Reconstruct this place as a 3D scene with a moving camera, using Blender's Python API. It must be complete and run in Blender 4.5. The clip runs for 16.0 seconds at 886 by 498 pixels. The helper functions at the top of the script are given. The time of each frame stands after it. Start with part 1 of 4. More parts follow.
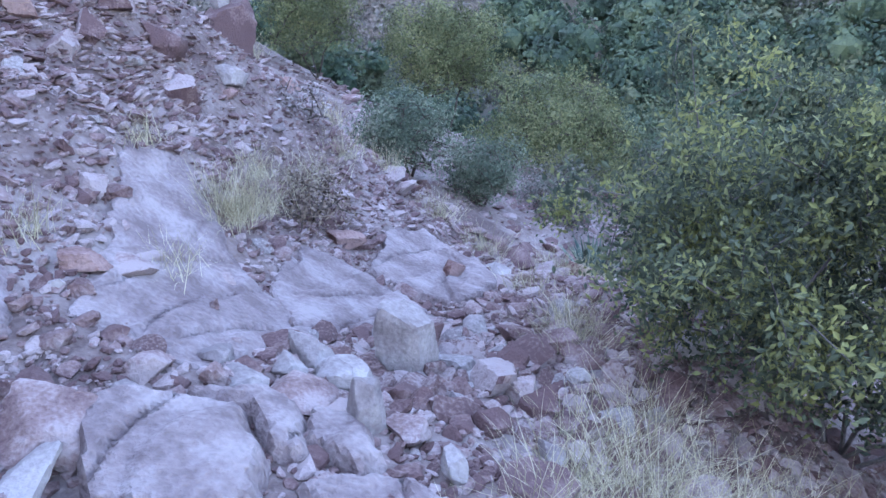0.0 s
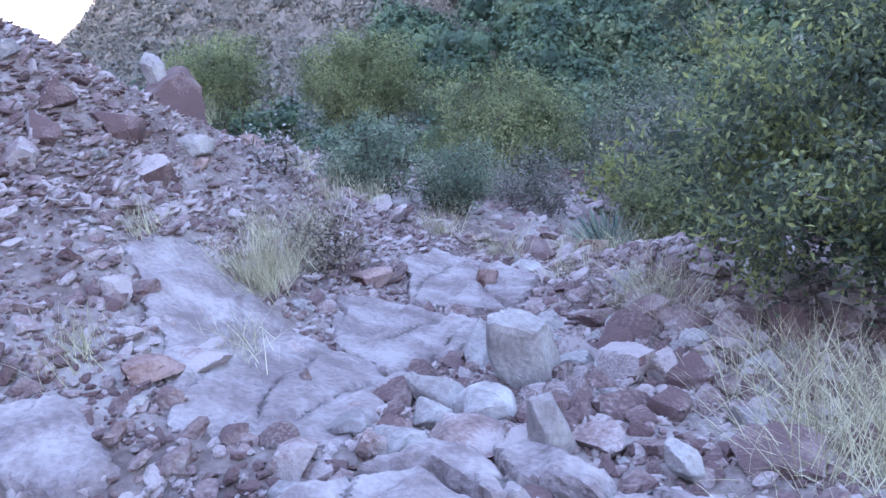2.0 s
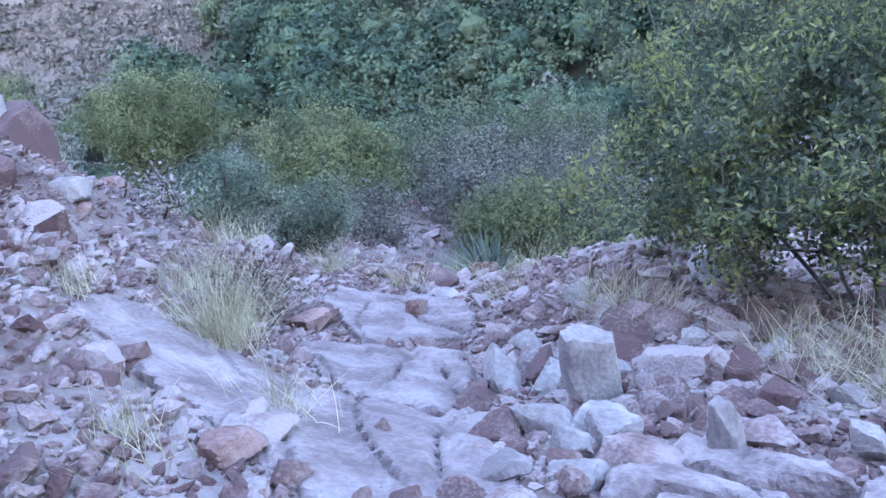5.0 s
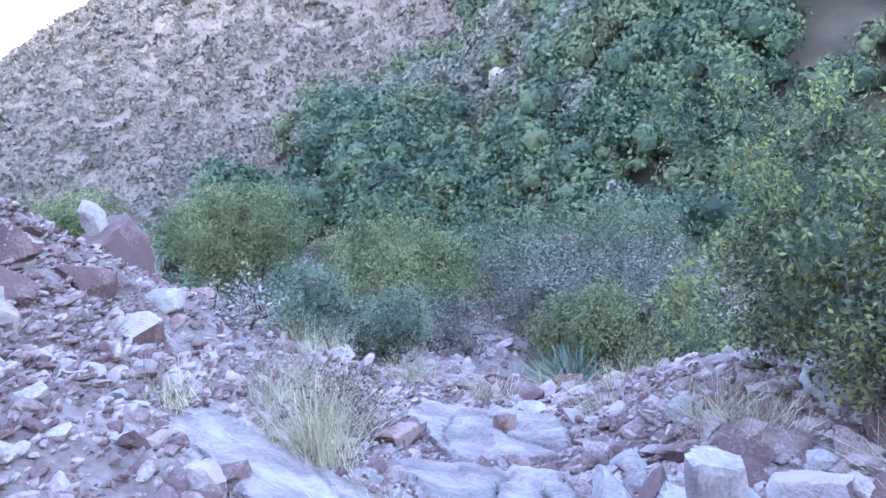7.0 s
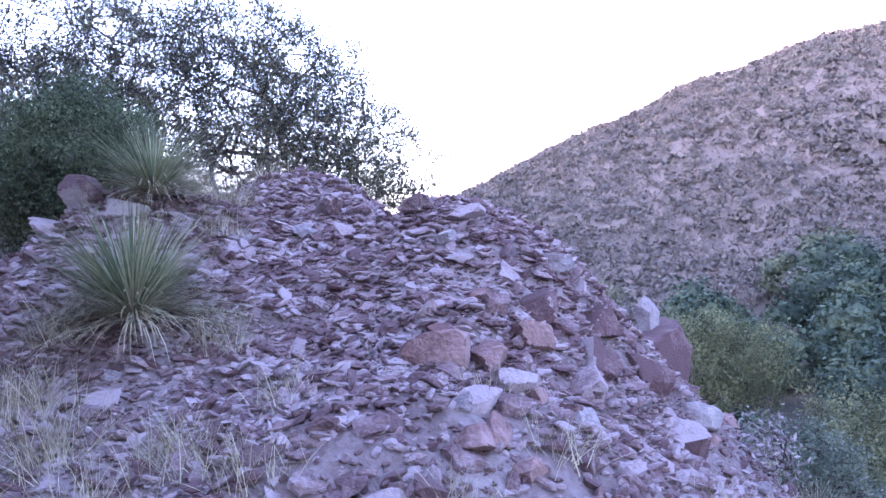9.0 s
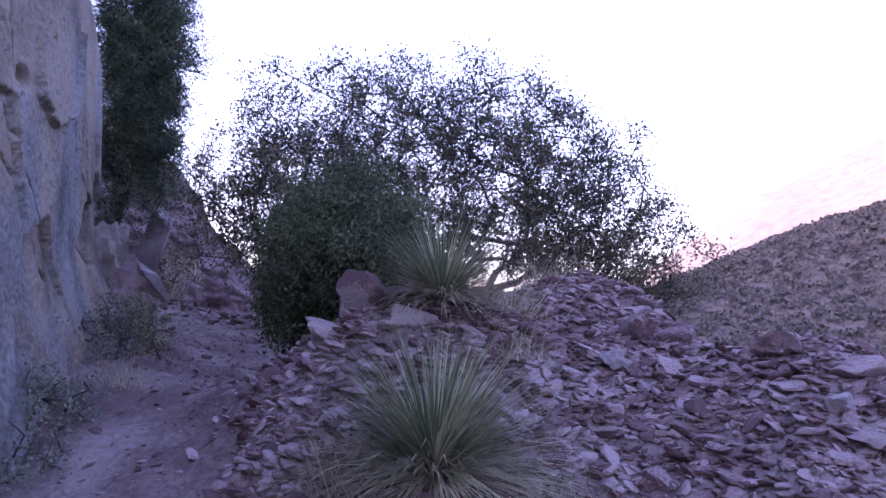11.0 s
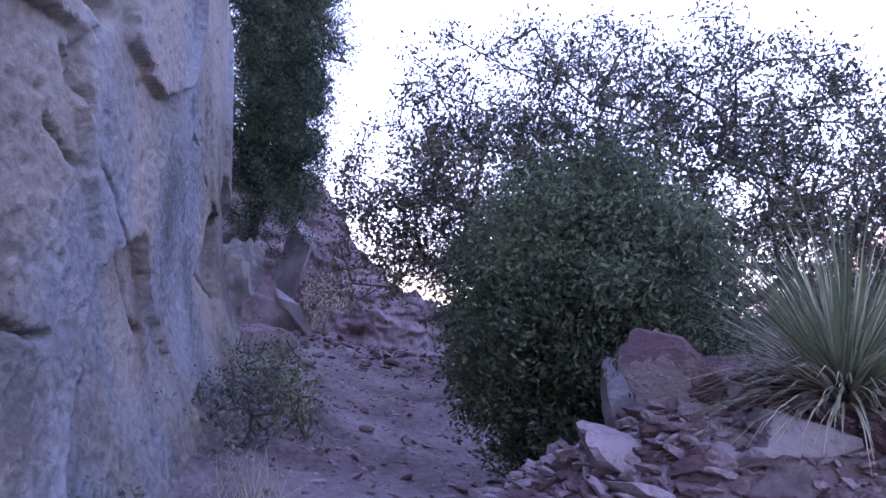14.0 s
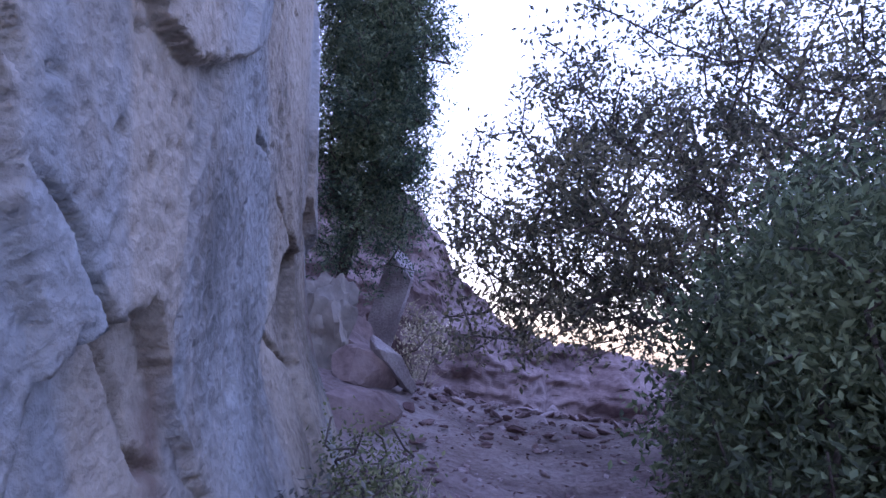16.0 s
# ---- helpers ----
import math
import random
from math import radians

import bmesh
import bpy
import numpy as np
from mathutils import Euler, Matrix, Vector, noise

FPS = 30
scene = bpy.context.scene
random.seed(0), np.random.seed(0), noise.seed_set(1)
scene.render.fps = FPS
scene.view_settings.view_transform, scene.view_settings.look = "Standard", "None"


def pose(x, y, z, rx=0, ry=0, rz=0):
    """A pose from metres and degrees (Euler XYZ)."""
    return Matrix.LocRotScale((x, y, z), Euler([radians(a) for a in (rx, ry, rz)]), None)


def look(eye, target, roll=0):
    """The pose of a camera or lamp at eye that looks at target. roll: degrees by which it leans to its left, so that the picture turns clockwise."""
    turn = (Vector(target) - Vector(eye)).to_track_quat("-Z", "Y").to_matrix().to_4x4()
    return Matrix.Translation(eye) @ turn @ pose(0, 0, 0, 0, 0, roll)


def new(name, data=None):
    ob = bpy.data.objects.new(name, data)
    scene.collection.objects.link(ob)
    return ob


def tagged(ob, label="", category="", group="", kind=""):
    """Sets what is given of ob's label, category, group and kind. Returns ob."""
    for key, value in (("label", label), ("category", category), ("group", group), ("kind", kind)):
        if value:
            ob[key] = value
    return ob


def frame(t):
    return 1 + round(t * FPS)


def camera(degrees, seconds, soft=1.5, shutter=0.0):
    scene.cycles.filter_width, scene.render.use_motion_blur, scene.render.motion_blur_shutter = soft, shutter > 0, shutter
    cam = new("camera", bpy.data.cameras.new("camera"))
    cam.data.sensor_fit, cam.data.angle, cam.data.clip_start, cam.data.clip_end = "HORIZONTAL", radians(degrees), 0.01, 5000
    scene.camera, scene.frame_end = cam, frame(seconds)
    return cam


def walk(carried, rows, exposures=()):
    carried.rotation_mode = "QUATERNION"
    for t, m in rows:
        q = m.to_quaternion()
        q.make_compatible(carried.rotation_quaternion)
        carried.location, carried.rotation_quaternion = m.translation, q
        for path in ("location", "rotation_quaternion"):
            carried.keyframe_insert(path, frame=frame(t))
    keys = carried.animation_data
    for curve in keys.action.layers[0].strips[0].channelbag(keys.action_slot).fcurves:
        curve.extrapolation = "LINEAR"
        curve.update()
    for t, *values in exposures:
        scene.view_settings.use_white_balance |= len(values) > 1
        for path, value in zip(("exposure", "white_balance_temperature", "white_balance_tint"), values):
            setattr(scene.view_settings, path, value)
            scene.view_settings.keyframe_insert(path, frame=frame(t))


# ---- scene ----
cam = camera(61.2, 16.0)

PATH = [
    (0, (2.535, -4.29, 0.919), (3.414, -2.677, 0.129), -3.4),
    (0.5, (2.554, -4.163, 0.905), (3.366, -2.563, 0.02), -5.6),
    (1, (2.445, -4.037, 0.893), (3.241, -2.408, 0.05), -6.0),
    (1.5, (2.379, -3.854, 0.867), (3.189, -2.202, 0.084), -9.8),
    (2, (2.145, -3.637, 0.791), (3.176, -2.096, 0.041), -17.9),
    (2.5, (2.01, -3.377, 0.856), (3.188, -1.994, 0.022), -17.6),
    (3, (1.861, -3.135, 0.92), (3.119, -1.794, 0.132), -18.6),
    (3.5, (1.681, -2.889, 0.941), (3.003, -1.613, 0.153), -18.4),
    (4, (1.603, -2.673, 0.948), (3.011, -1.52, 0.119), -15.8),
    (6.5, (1.47, -2.465, 0.94), (2.988, -1.395, 0.2), -16.9),
    (7, (1.509, -2.357, 0.974), (3.013, -1.146, 0.453), -16.5),
    (7.5, (1.435, -2.373, 0.996), (2.715, -0.864, 0.71), -12.2),
    (8, (1.281, -2.21, 1.01), (2.322, -0.509, 0.865), -7.8),
    (8.5, (1.108, -2.095, 1.032), (1.945, -0.28, 0.954), -5.5),
    (9, (0.962, -1.975, 1.086), (1.619, -0.086, 1.079), -3.6),
    (9.5, (0.746, -1.884, 1.164), (1.18, 0.068, 1.189), -1.8),
    (12, (0.345, 0.071, 1.585), (0.241, 2.051, 1.849), 2.2),
    (12.5, (0.196, 0.404, 1.617), (-0.083, 2.371, 1.855), 1.8),
    (13, (0.012, 0.62, 1.626), (-0.192, 2.594, 1.87), 3.2),
    (13.5, (-0.106, 0.934, 1.668), (-0.343, 2.915, 1.815), 3.0),
    (14, (-0.227, 1.223, 1.718), (-0.408, 3.202, 1.939), 2.9),
    (14.5, (-0.326, 1.507, 1.786), (-0.546, 3.487, 1.968), 1.5),
    (15, (-0.455, 1.883, 1.844), (-0.878, 3.813, 2.15), 1.6),
    (15.5, (-0.606, 2.249, 1.912), (-0.938, 4.197, 2.222), 3.8),
    (16, (-0.737, 2.619, 1.978), (-1.151, 4.557, 2.246), 3.1),
]
EXPOSURES = ((0, 3.65, 6250, 27), (4, 3.85, 6150, 25), (6.5, 4.1, 6050, 23), (7.5, 4.3, 6000, 27), (9.5, 3.2, 5850, 55), (12, 2.4, 6100, 68), (14, 3.0, 6000, 62), (15, 3.2, 6000, 58), (16, 3.0, 5950, 54))
walk(cam, [(t, look(eye, target, roll)) for t, eye, target, roll in PATH], EXPOSURES)

# ---- sky, sun ----
world = bpy.data.worlds.new("sky")
scene.world = world
world.use_nodes = True
wn = world.node_tree
sky = wn.nodes.new("ShaderNodeTexSky")
sky.sky_type = "NISHITA"
sky.sun_disc = False
sky.sun_elevation = radians(16)
sky.sun_rotation = radians(-100)
sky.dust_density = 2.0
wn.links.new(sky.outputs[0], wn.nodes["Background"].inputs[0])
wn.nodes["Background"].inputs[1].default_value = 0.15

sun = new("sun", bpy.data.lights.new("sun", "SUN"))
sun.data.energy = 3.0
sun.data.angle = radians(0.5)
sun.data.color = (1.0, 0.9, 0.76)
sun.matrix_world = look((-90, -16, 26), (0, 0, 0))
tagged(sun, kind="structure")


# ---- materials ----
def material(name, low, high, scale=3.0, rough=0.9, bump=0.3, fine=40.0, extra=None, island=0.0, patch=0.0):
    """Two scales of colour variation, fine grain relief, and a shift of brightness per piece."""
    m = bpy.data.materials.new(name)
    m.use_nodes = True
    nt, n = m.node_tree, m.node_tree.nodes
    bsdf = n["Principled BSDF"]
    bsdf.inputs["Roughness"].default_value = rough
    bsdf.inputs["Specular IOR Level"].default_value = 0.25
    tc = n.new("ShaderNodeTexCoord")
    big = n.new("ShaderNodeTexNoise")
    big.inputs["Scale"].default_value, big.inputs["Detail"].default_value = scale, 6
    small = n.new("ShaderNodeTexNoise")
    small.inputs["Scale"].default_value, small.inputs["Detail"].default_value = fine, 5
    for t in (big, small):
        nt.links.new(tc.outputs["Object"], t.inputs["Vector"])
    ramp = n.new("ShaderNodeValToRGB")
    e = ramp.color_ramp.elements
    e[0].position, e[1].position = 0.33, 0.68
    e[0].color, e[1].color = (*low, 1), (*high, 1)
    if extra:
        x = e.new(0.5)
        x.color = (*extra, 1)
    add = n.new("ShaderNodeMath")
    add.operation = "MULTIPLY_ADD"
    add.inputs[1].default_value, add.inputs[2].default_value = 0.45, -0.225
    nt.links.new(small.outputs["Fac"], add.inputs[0])
    both = n.new("ShaderNodeMath")
    both.operation = "ADD"
    nt.links.new(big.outputs["Fac"], both.inputs[0])
    nt.links.new(add.outputs[0], both.inputs[1])
    fac = both.outputs[0]
    if island:
        geo, info = n.new("ShaderNodeNewGeometry"), n.new("ShaderNodeObjectInfo")
        mixr = n.new("ShaderNodeMath")
        mixr.operation = "ADD"
        nt.links.new(geo.outputs["Random Per Island"], mixr.inputs[0])
        nt.links.new(info.outputs["Random"], mixr.inputs[1])
        fr = n.new("ShaderNodeMath")
        fr.operation = "FRACT"
        nt.links.new(mixr.outputs[0], fr.inputs[0])
        sh = n.new("ShaderNodeMath")
        sh.operation = "MULTIPLY_ADD"
        sh.inputs[1].default_value, sh.inputs[2].default_value = island, -island / 2
        nt.links.new(fr.outputs[0], sh.inputs[0])
        tot = n.new("ShaderNodeMath")
        tot.operation = "ADD"
        nt.links.new(fac, tot.inputs[0])
        nt.links.new(sh.outputs[0], tot.inputs[1])
        fac = tot.outputs[0]
    nt.links.new(fac, ramp.inputs["Fac"])
    nt.links.new(ramp.outputs["Color"], bsdf.inputs["Base Color"])
    if bump:
        b = n.new("ShaderNodeBump")
        b.inputs["Strength"].default_value, b.inputs["Distance"].default_value = bump, 0.035
        nt.links.new(small.outputs["Fac"], b.inputs["Height"])
        nt.links.new(b.outputs["Normal"], bsdf.inputs["Normal"])
    return m


def leaf_material(name, low, mid, high, through_light=0.35, vary=0.38):
    """Leaves: colour by leaf and by clump, with some light passing through."""
    m = material(name, low, high, scale=1.6, rough=0.6, bump=0, fine=9.0, extra=mid, island=vary)
    nt, n = m.node_tree, m.node_tree.nodes
    bsdf, out = n["Principled BSDF"], n["Material Output"]
    ramp = next(x for x in n if x.type == "VALTORGB")
    tr, mix = n.new("ShaderNodeBsdfTranslucent"), n.new("ShaderNodeMixShader")
    mix.inputs[0].default_value = through_light
    nt.links.new(ramp.outputs["Color"], tr.inputs["Color"])
    nt.links.new(bsdf.outputs[0], mix.inputs[1])
    nt.links.new(tr.outputs[0], mix.inputs[2])
    nt.links.new(mix.outputs[0], out.inputs["Surface"])
    return m


M_ROCK = material("rubble_rock", (0.132, 0.083, 0.083), (0.355, 0.298, 0.298), scale=5.0, extra=(0.231, 0.164, 0.160), island=0.5, bump=0.5, fine=60)
M_RED = material("red_rock", (0.136, 0.072, 0.064), (0.340, 0.238, 0.221), scale=4.0, extra=(0.230, 0.145, 0.132), island=0.35, bump=0.5, fine=50)
M_PALE = material("pale_rock", (0.195, 0.168, 0.17), (0.385, 0.36, 0.357), scale=4.0, extra=(0.28, 0.252, 0.253), island=0.3, bump=0.4, fine=45)
M_SLAB = material("bedrock", (0.18, 0.14, 0.144), (0.37, 0.322, 0.326), scale=4.0, extra=(0.268, 0.222, 0.225), bump=0.9, fine=34)
M_CLIFF = material("cliff_rock", (0.149, 0.126, 0.097), (0.351, 0.308, 0.249), scale=1.5, extra=(0.269, 0.231, 0.183), bump=0.7, fine=24)
M_DARKROCK = material("outcrop_rock", (0.13, 0.09, 0.085), (0.30, 0.235, 0.225), scale=1.3, extra=(0.21, 0.155, 0.15), bump=0.6, fine=14)
M_CRAG = material("crag_rock", (0.13, 0.115, 0.10), (0.36, 0.335, 0.30), scale=1.1, extra=(0.24, 0.22, 0.195), bump=0.6, fine=8)
M_BARK = material("bark", (0.045, 0.038, 0.032), (0.15, 0.13, 0.11), scale=9.0, bump=0.7, fine=60)
M_TWIG = material("grey_twig", (0.09, 0.08, 0.078), (0.2, 0.185, 0.18), scale=9.0, bump=0.3, fine=60)
M_OAK = leaf_material("oak_leaf", (0.052, 0.071, 0.052), (0.118, 0.148, 0.092), (0.28, 0.30, 0.115))
M_BUSH = leaf_material("laurel_leaf", (0.048, 0.068, 0.04), (0.095, 0.138, 0.072), (0.185, 0.24, 0.128))
M_TREE = leaf_material("dry_oak_leaf", (0.06, 0.066, 0.046), (0.12, 0.125, 0.082), (0.225, 0.215, 0.13), 0.5)
M_JUNIPER = leaf_material("juniper_leaf", (0.04, 0.072, 0.05), (0.085, 0.14, 0.085), (0.18, 0.24, 0.135))
M_SAGE = leaf_material("sage_leaf", (0.083, 0.118, 0.085), (0.166, 0.214, 0.152), (0.302, 0.344, 0.248), vary=0.22)
M_GREEN = leaf_material("yellow_green_leaf", (0.07, 0.088, 0.045), (0.15, 0.178, 0.085), (0.27, 0.29, 0.14), vary=0.22)
M_FAR = leaf_material("far_leaf", (0.026, 0.050, 0.036), (0.056, 0.100, 0.066), (0.125, 0.175, 0.098), 0.2, vary=0.14)
M_YUCCA = leaf_material("yucca_leaf", (0.117, 0.157, 0.084), (0.223, 0.262, 0.144), (0.455, 0.455, 0.270), 0.2)
M_AGAVE = leaf_material("agave_leaf", (0.05, 0.09, 0.08), (0.09, 0.14, 0.12), (0.15, 0.21, 0.17), 0.1)
for tree_node in M_FAR.node_tree.nodes:
    if tree_node.type == "TEX_NOISE" and tree_node.inputs["Scale"].default_value < 3:
        tree_node.inputs["Scale"].default_value = 0.5
M_STRAW = leaf_material("straw", (0.246, 0.217, 0.138), (0.449, 0.410, 0.273), (0.678, 0.639, 0.462), 0.3)
M_BRUSH = leaf_material("grey_brush", (0.075, 0.08, 0.07), (0.14, 0.145, 0.125), (0.24, 0.24, 0.205), 0.2, vary=0.22)
M_BROWN = leaf_material("dead_leaf", (0.10, 0.075, 0.06), (0.19, 0.15, 0.12), (0.30, 0.25, 0.20), 0.2)
M_FAROAK = leaf_material("far_oak_leaf", (0.05, 0.072, 0.045), (0.095, 0.125, 0.075), (0.17, 0.20, 0.115), 0.2, vary=0.14)
M_FARBRUSH = leaf_material("far_brush", (0.085, 0.10, 0.085), (0.145, 0.16, 0.135), (0.22, 0.23, 0.19), 0.2, vary=0.14)
M_SCRUB = leaf_material("hill_scrub", (0.10, 0.096, 0.083), (0.14, 0.134, 0.116), (0.185, 0.175, 0.152), 0.15, vary=0.14)
M_HILLGRASS = leaf_material("hill_grass", (0.17, 0.153, 0.135), (0.21, 0.19, 0.168), (0.26, 0.236, 0.208), 0.15, vary=0.2)

# cliff: tan and blue-grey faces, rust stains, chips and hairline cracks
nt, n = M_CLIFF.node_tree, M_CLIFF.node_tree.nodes
ctc = next(x for x in n if x.type == "TEX_COORD")
cramp = next(x for x in n if x.type == "VALTORGB")
stretch = n.new("ShaderNodeMapping")
stretch.inputs["Scale"].default_value = (1.0, 1.0, 0.38)
nt.links.new(ctc.outputs["Object"], stretch.inputs["Vector"])
face = n.new("ShaderNodeTexNoise")
face.inputs["Scale"].default_value, face.inputs["Detail"].default_value, face.inputs["Distortion"].default_value = 1.1, 5, 0.6
nt.links.new(stretch.outputs[0], face.inputs["Vector"])
fr = n.new("ShaderNodeMapRange")
fr.inputs["From Min"].default_value, fr.inputs["From Max"].default_value = 0.47, 0.58
nt.links.new(face.outputs["Fac"], fr.inputs["Value"])
tone = n.new("ShaderNodeMix")
tone.data_type, tone.blend_type = "RGBA", "MULTIPLY"
nt.links.new(fr.outputs[0], tone.inputs["Factor"])
nt.links.new(cramp.outputs["Color"], tone.inputs["A"])
tone.inputs["B"].default_value = (0.80, 0.96, 1.16, 1)
rust_noise = n.new("ShaderNodeTexNoise")
rust_noise.inputs["Scale"].default_value, rust_noise.inputs["Detail"].default_value = 2.3, 7
nt.links.new(stretch.outputs[0], rust_noise.inputs["Vector"])
rr_map = n.new("ShaderNodeMapRange")
rr_map.inputs["From Min"].default_value, rr_map.inputs["From Max"].default_value = 0.60, 0.72
nt.links.new(rust_noise.outputs["Fac"], rr_map.inputs["Value"])
rust = n.new("ShaderNodeMix")
rust.data_type = "RGBA"
nt.links.new(rr_map.outputs[0], rust.inputs["Factor"])
nt.links.new(tone.outputs["Result"], rust.inputs["A"])
rust.inputs["B"].default_value = (0.13, 0.085, 0.065, 1)
nt.links.new(rust.outputs["Result"], n["Principled BSDF"].inputs["Base Color"])
scars = n.new("ShaderNodeTexNoise")
scars.noise_type = "RIDGED_MULTIFRACTAL"
scars.inputs["Scale"].default_value, scars.inputs["Detail"].default_value = 3.5, 7
nt.links.new(stretch.outputs[0], scars.inputs["Vector"])
cb = n.new("ShaderNodeBump")
cb.inputs["Strength"].default_value, cb.inputs["Distance"].default_value = 0.5, 0.02
nt.links.new(scars.outputs["Fac"], cb.inputs["Height"])
old_bump = next(x for x in n if x.type == "BUMP" and x != cb)
nt.links.new(old_bump.outputs["Normal"], cb.inputs["Normal"])
nt.links.new(cb.outputs["Normal"], n["Principled BSDF"].inputs["Normal"])

# ground: broken rock and dirt near the trail, dry grass on the far hills
M_GROUND = material("stony_ground", (0.115, 0.083, 0.079), (0.288, 0.248, 0.241), scale=1.7, extra=(0.198, 0.155, 0.148), bump=0.9, fine=22)
nt, n = M_GROUND.node_tree, M_GROUND.node_tree.nodes
tc = next(x for x in n if x.type == "TEX_COORD")
ramp_near = next(x for x in n if x.type == "VALTORGB")
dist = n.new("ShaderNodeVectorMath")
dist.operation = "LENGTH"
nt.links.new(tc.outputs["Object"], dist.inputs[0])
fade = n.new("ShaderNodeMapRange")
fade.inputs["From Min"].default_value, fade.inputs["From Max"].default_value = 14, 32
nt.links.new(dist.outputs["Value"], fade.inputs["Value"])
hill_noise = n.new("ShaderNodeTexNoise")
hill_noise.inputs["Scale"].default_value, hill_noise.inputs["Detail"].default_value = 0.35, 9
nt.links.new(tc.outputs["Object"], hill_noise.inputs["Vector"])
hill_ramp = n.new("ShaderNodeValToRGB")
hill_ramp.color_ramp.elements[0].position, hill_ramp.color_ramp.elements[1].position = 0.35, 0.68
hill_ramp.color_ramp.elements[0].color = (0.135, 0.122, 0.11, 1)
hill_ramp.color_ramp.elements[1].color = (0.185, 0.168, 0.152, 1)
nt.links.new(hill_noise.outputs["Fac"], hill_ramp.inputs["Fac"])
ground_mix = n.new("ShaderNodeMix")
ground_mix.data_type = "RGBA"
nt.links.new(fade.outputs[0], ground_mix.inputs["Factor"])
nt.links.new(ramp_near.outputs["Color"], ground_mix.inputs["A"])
litter = n.new("ShaderNodeMapRange")
litter.inputs["From Min"].default_value, litter.inputs["From Max"].default_value = 58, 74
nt.links.new(dist.outputs["Value"], litter.inputs["Value"])
zone_mix = n.new("ShaderNodeMix")
zone_mix.data_type = "RGBA"
litter_ramp = n.new("ShaderNodeValToRGB")
litter_ramp.color_ramp.elements[0].color, litter_ramp.color_ramp.elements[1].color = (0.045, 0.047, 0.034, 1), (0.115, 0.105, 0.085, 1)
litter_ramp.color_ramp.elements[0].position, litter_ramp.color_ramp.elements[1].position = 0.4, 0.7
nt.links.new(hill_noise.outputs["Fac"], litter_ramp.inputs["Fac"])
nt.links.new(litter.outputs[0], zone_mix.inputs["Factor"])
nt.links.new(litter_ramp.outputs["Color"], zone_mix.inputs["A"])
nt.links.new(hill_ramp.outputs["Color"], zone_mix.inputs["B"])
nt.links.new(zone_mix.outputs["Result"], ground_mix.inputs["B"])
nt.links.new(ground_mix.outputs["Result"], n["Principled BSDF"].inputs["Base Color"])

# ---- the lie of the land ----
BASE = (-0.011, -0.358, 0.088)
# landforms: centre x and y, height, breadth
FORMS = [
    (2.9, 2.9, 1.70, 0.9),
    (2.1, 5.3, 1.21, 0.9),
    (0.4, 3.7, 0.98, 0.9),
    (2.1, 8.8, 1.73, 1.5),
    (2.1, 0.5, 0.52, 0.9),
    (10.2, 2.1, -1.09, 1.5),
    (4.5, 2.9, 0.83, 0.9),
    (3.4, -3.3, 0.70, 1.5),
    (3.7, 5.3, 0.68, 0.9),
    (6.1, -1.1, 0.58, 0.9),
    (2.9, -6.0, 0.65, 0.9),
    (-1.2, 2.9, -0.35, 0.9),
    (-2.0, -2.0, -0.25, 1.5),
    (2.9, 1.3, 0.49, 0.9),
    (1.2, 1.3, 0.40, 0.9),
    (6.1, 7.8, -0.20, 0.9),
    (2.1, 4.5, 0.76, 0.9),
    (2.1, -1.1, 0.32, 0.9),
    (0.4, 7.0, 0.35, 0.9),
    (4.5, -5.2, 0.31, 0.9),
    (1.2, 10.2, 0.21, 0.9),
    (-2.0, 4.5, 0.16, 0.9),
    (5.3, 4.5, 0.24, 0.9),
    (7.7, -0.3, 0.32, 0.9),
]
HUB = (2.0, 0.5)


def smooth(a, b, v):
    t = np.clip((v - a) / (b - a), 0, 1)
    return t * t * (3 - 2 * t)


def near_height(x, y):
    z = BASE[0] + BASE[1] * x + BASE[2] * y
    for cx, cy, h, s in FORMS:
        z = z + h * np.exp(-((x - cx) ** 2 + (y - cy) ** 2) / (2 * s * s))
    z = z + 0.36 * np.exp(-((x - 0.8) ** 2 + (y - 3.85) ** 2) / 0.5) + 0.26 * np.exp(-((x - 0.85) ** 2 + (y - 2.55) ** 2) / 0.5)
    return z


def curve_at(a, knots, values):
    return np.interp(a, knots, values)


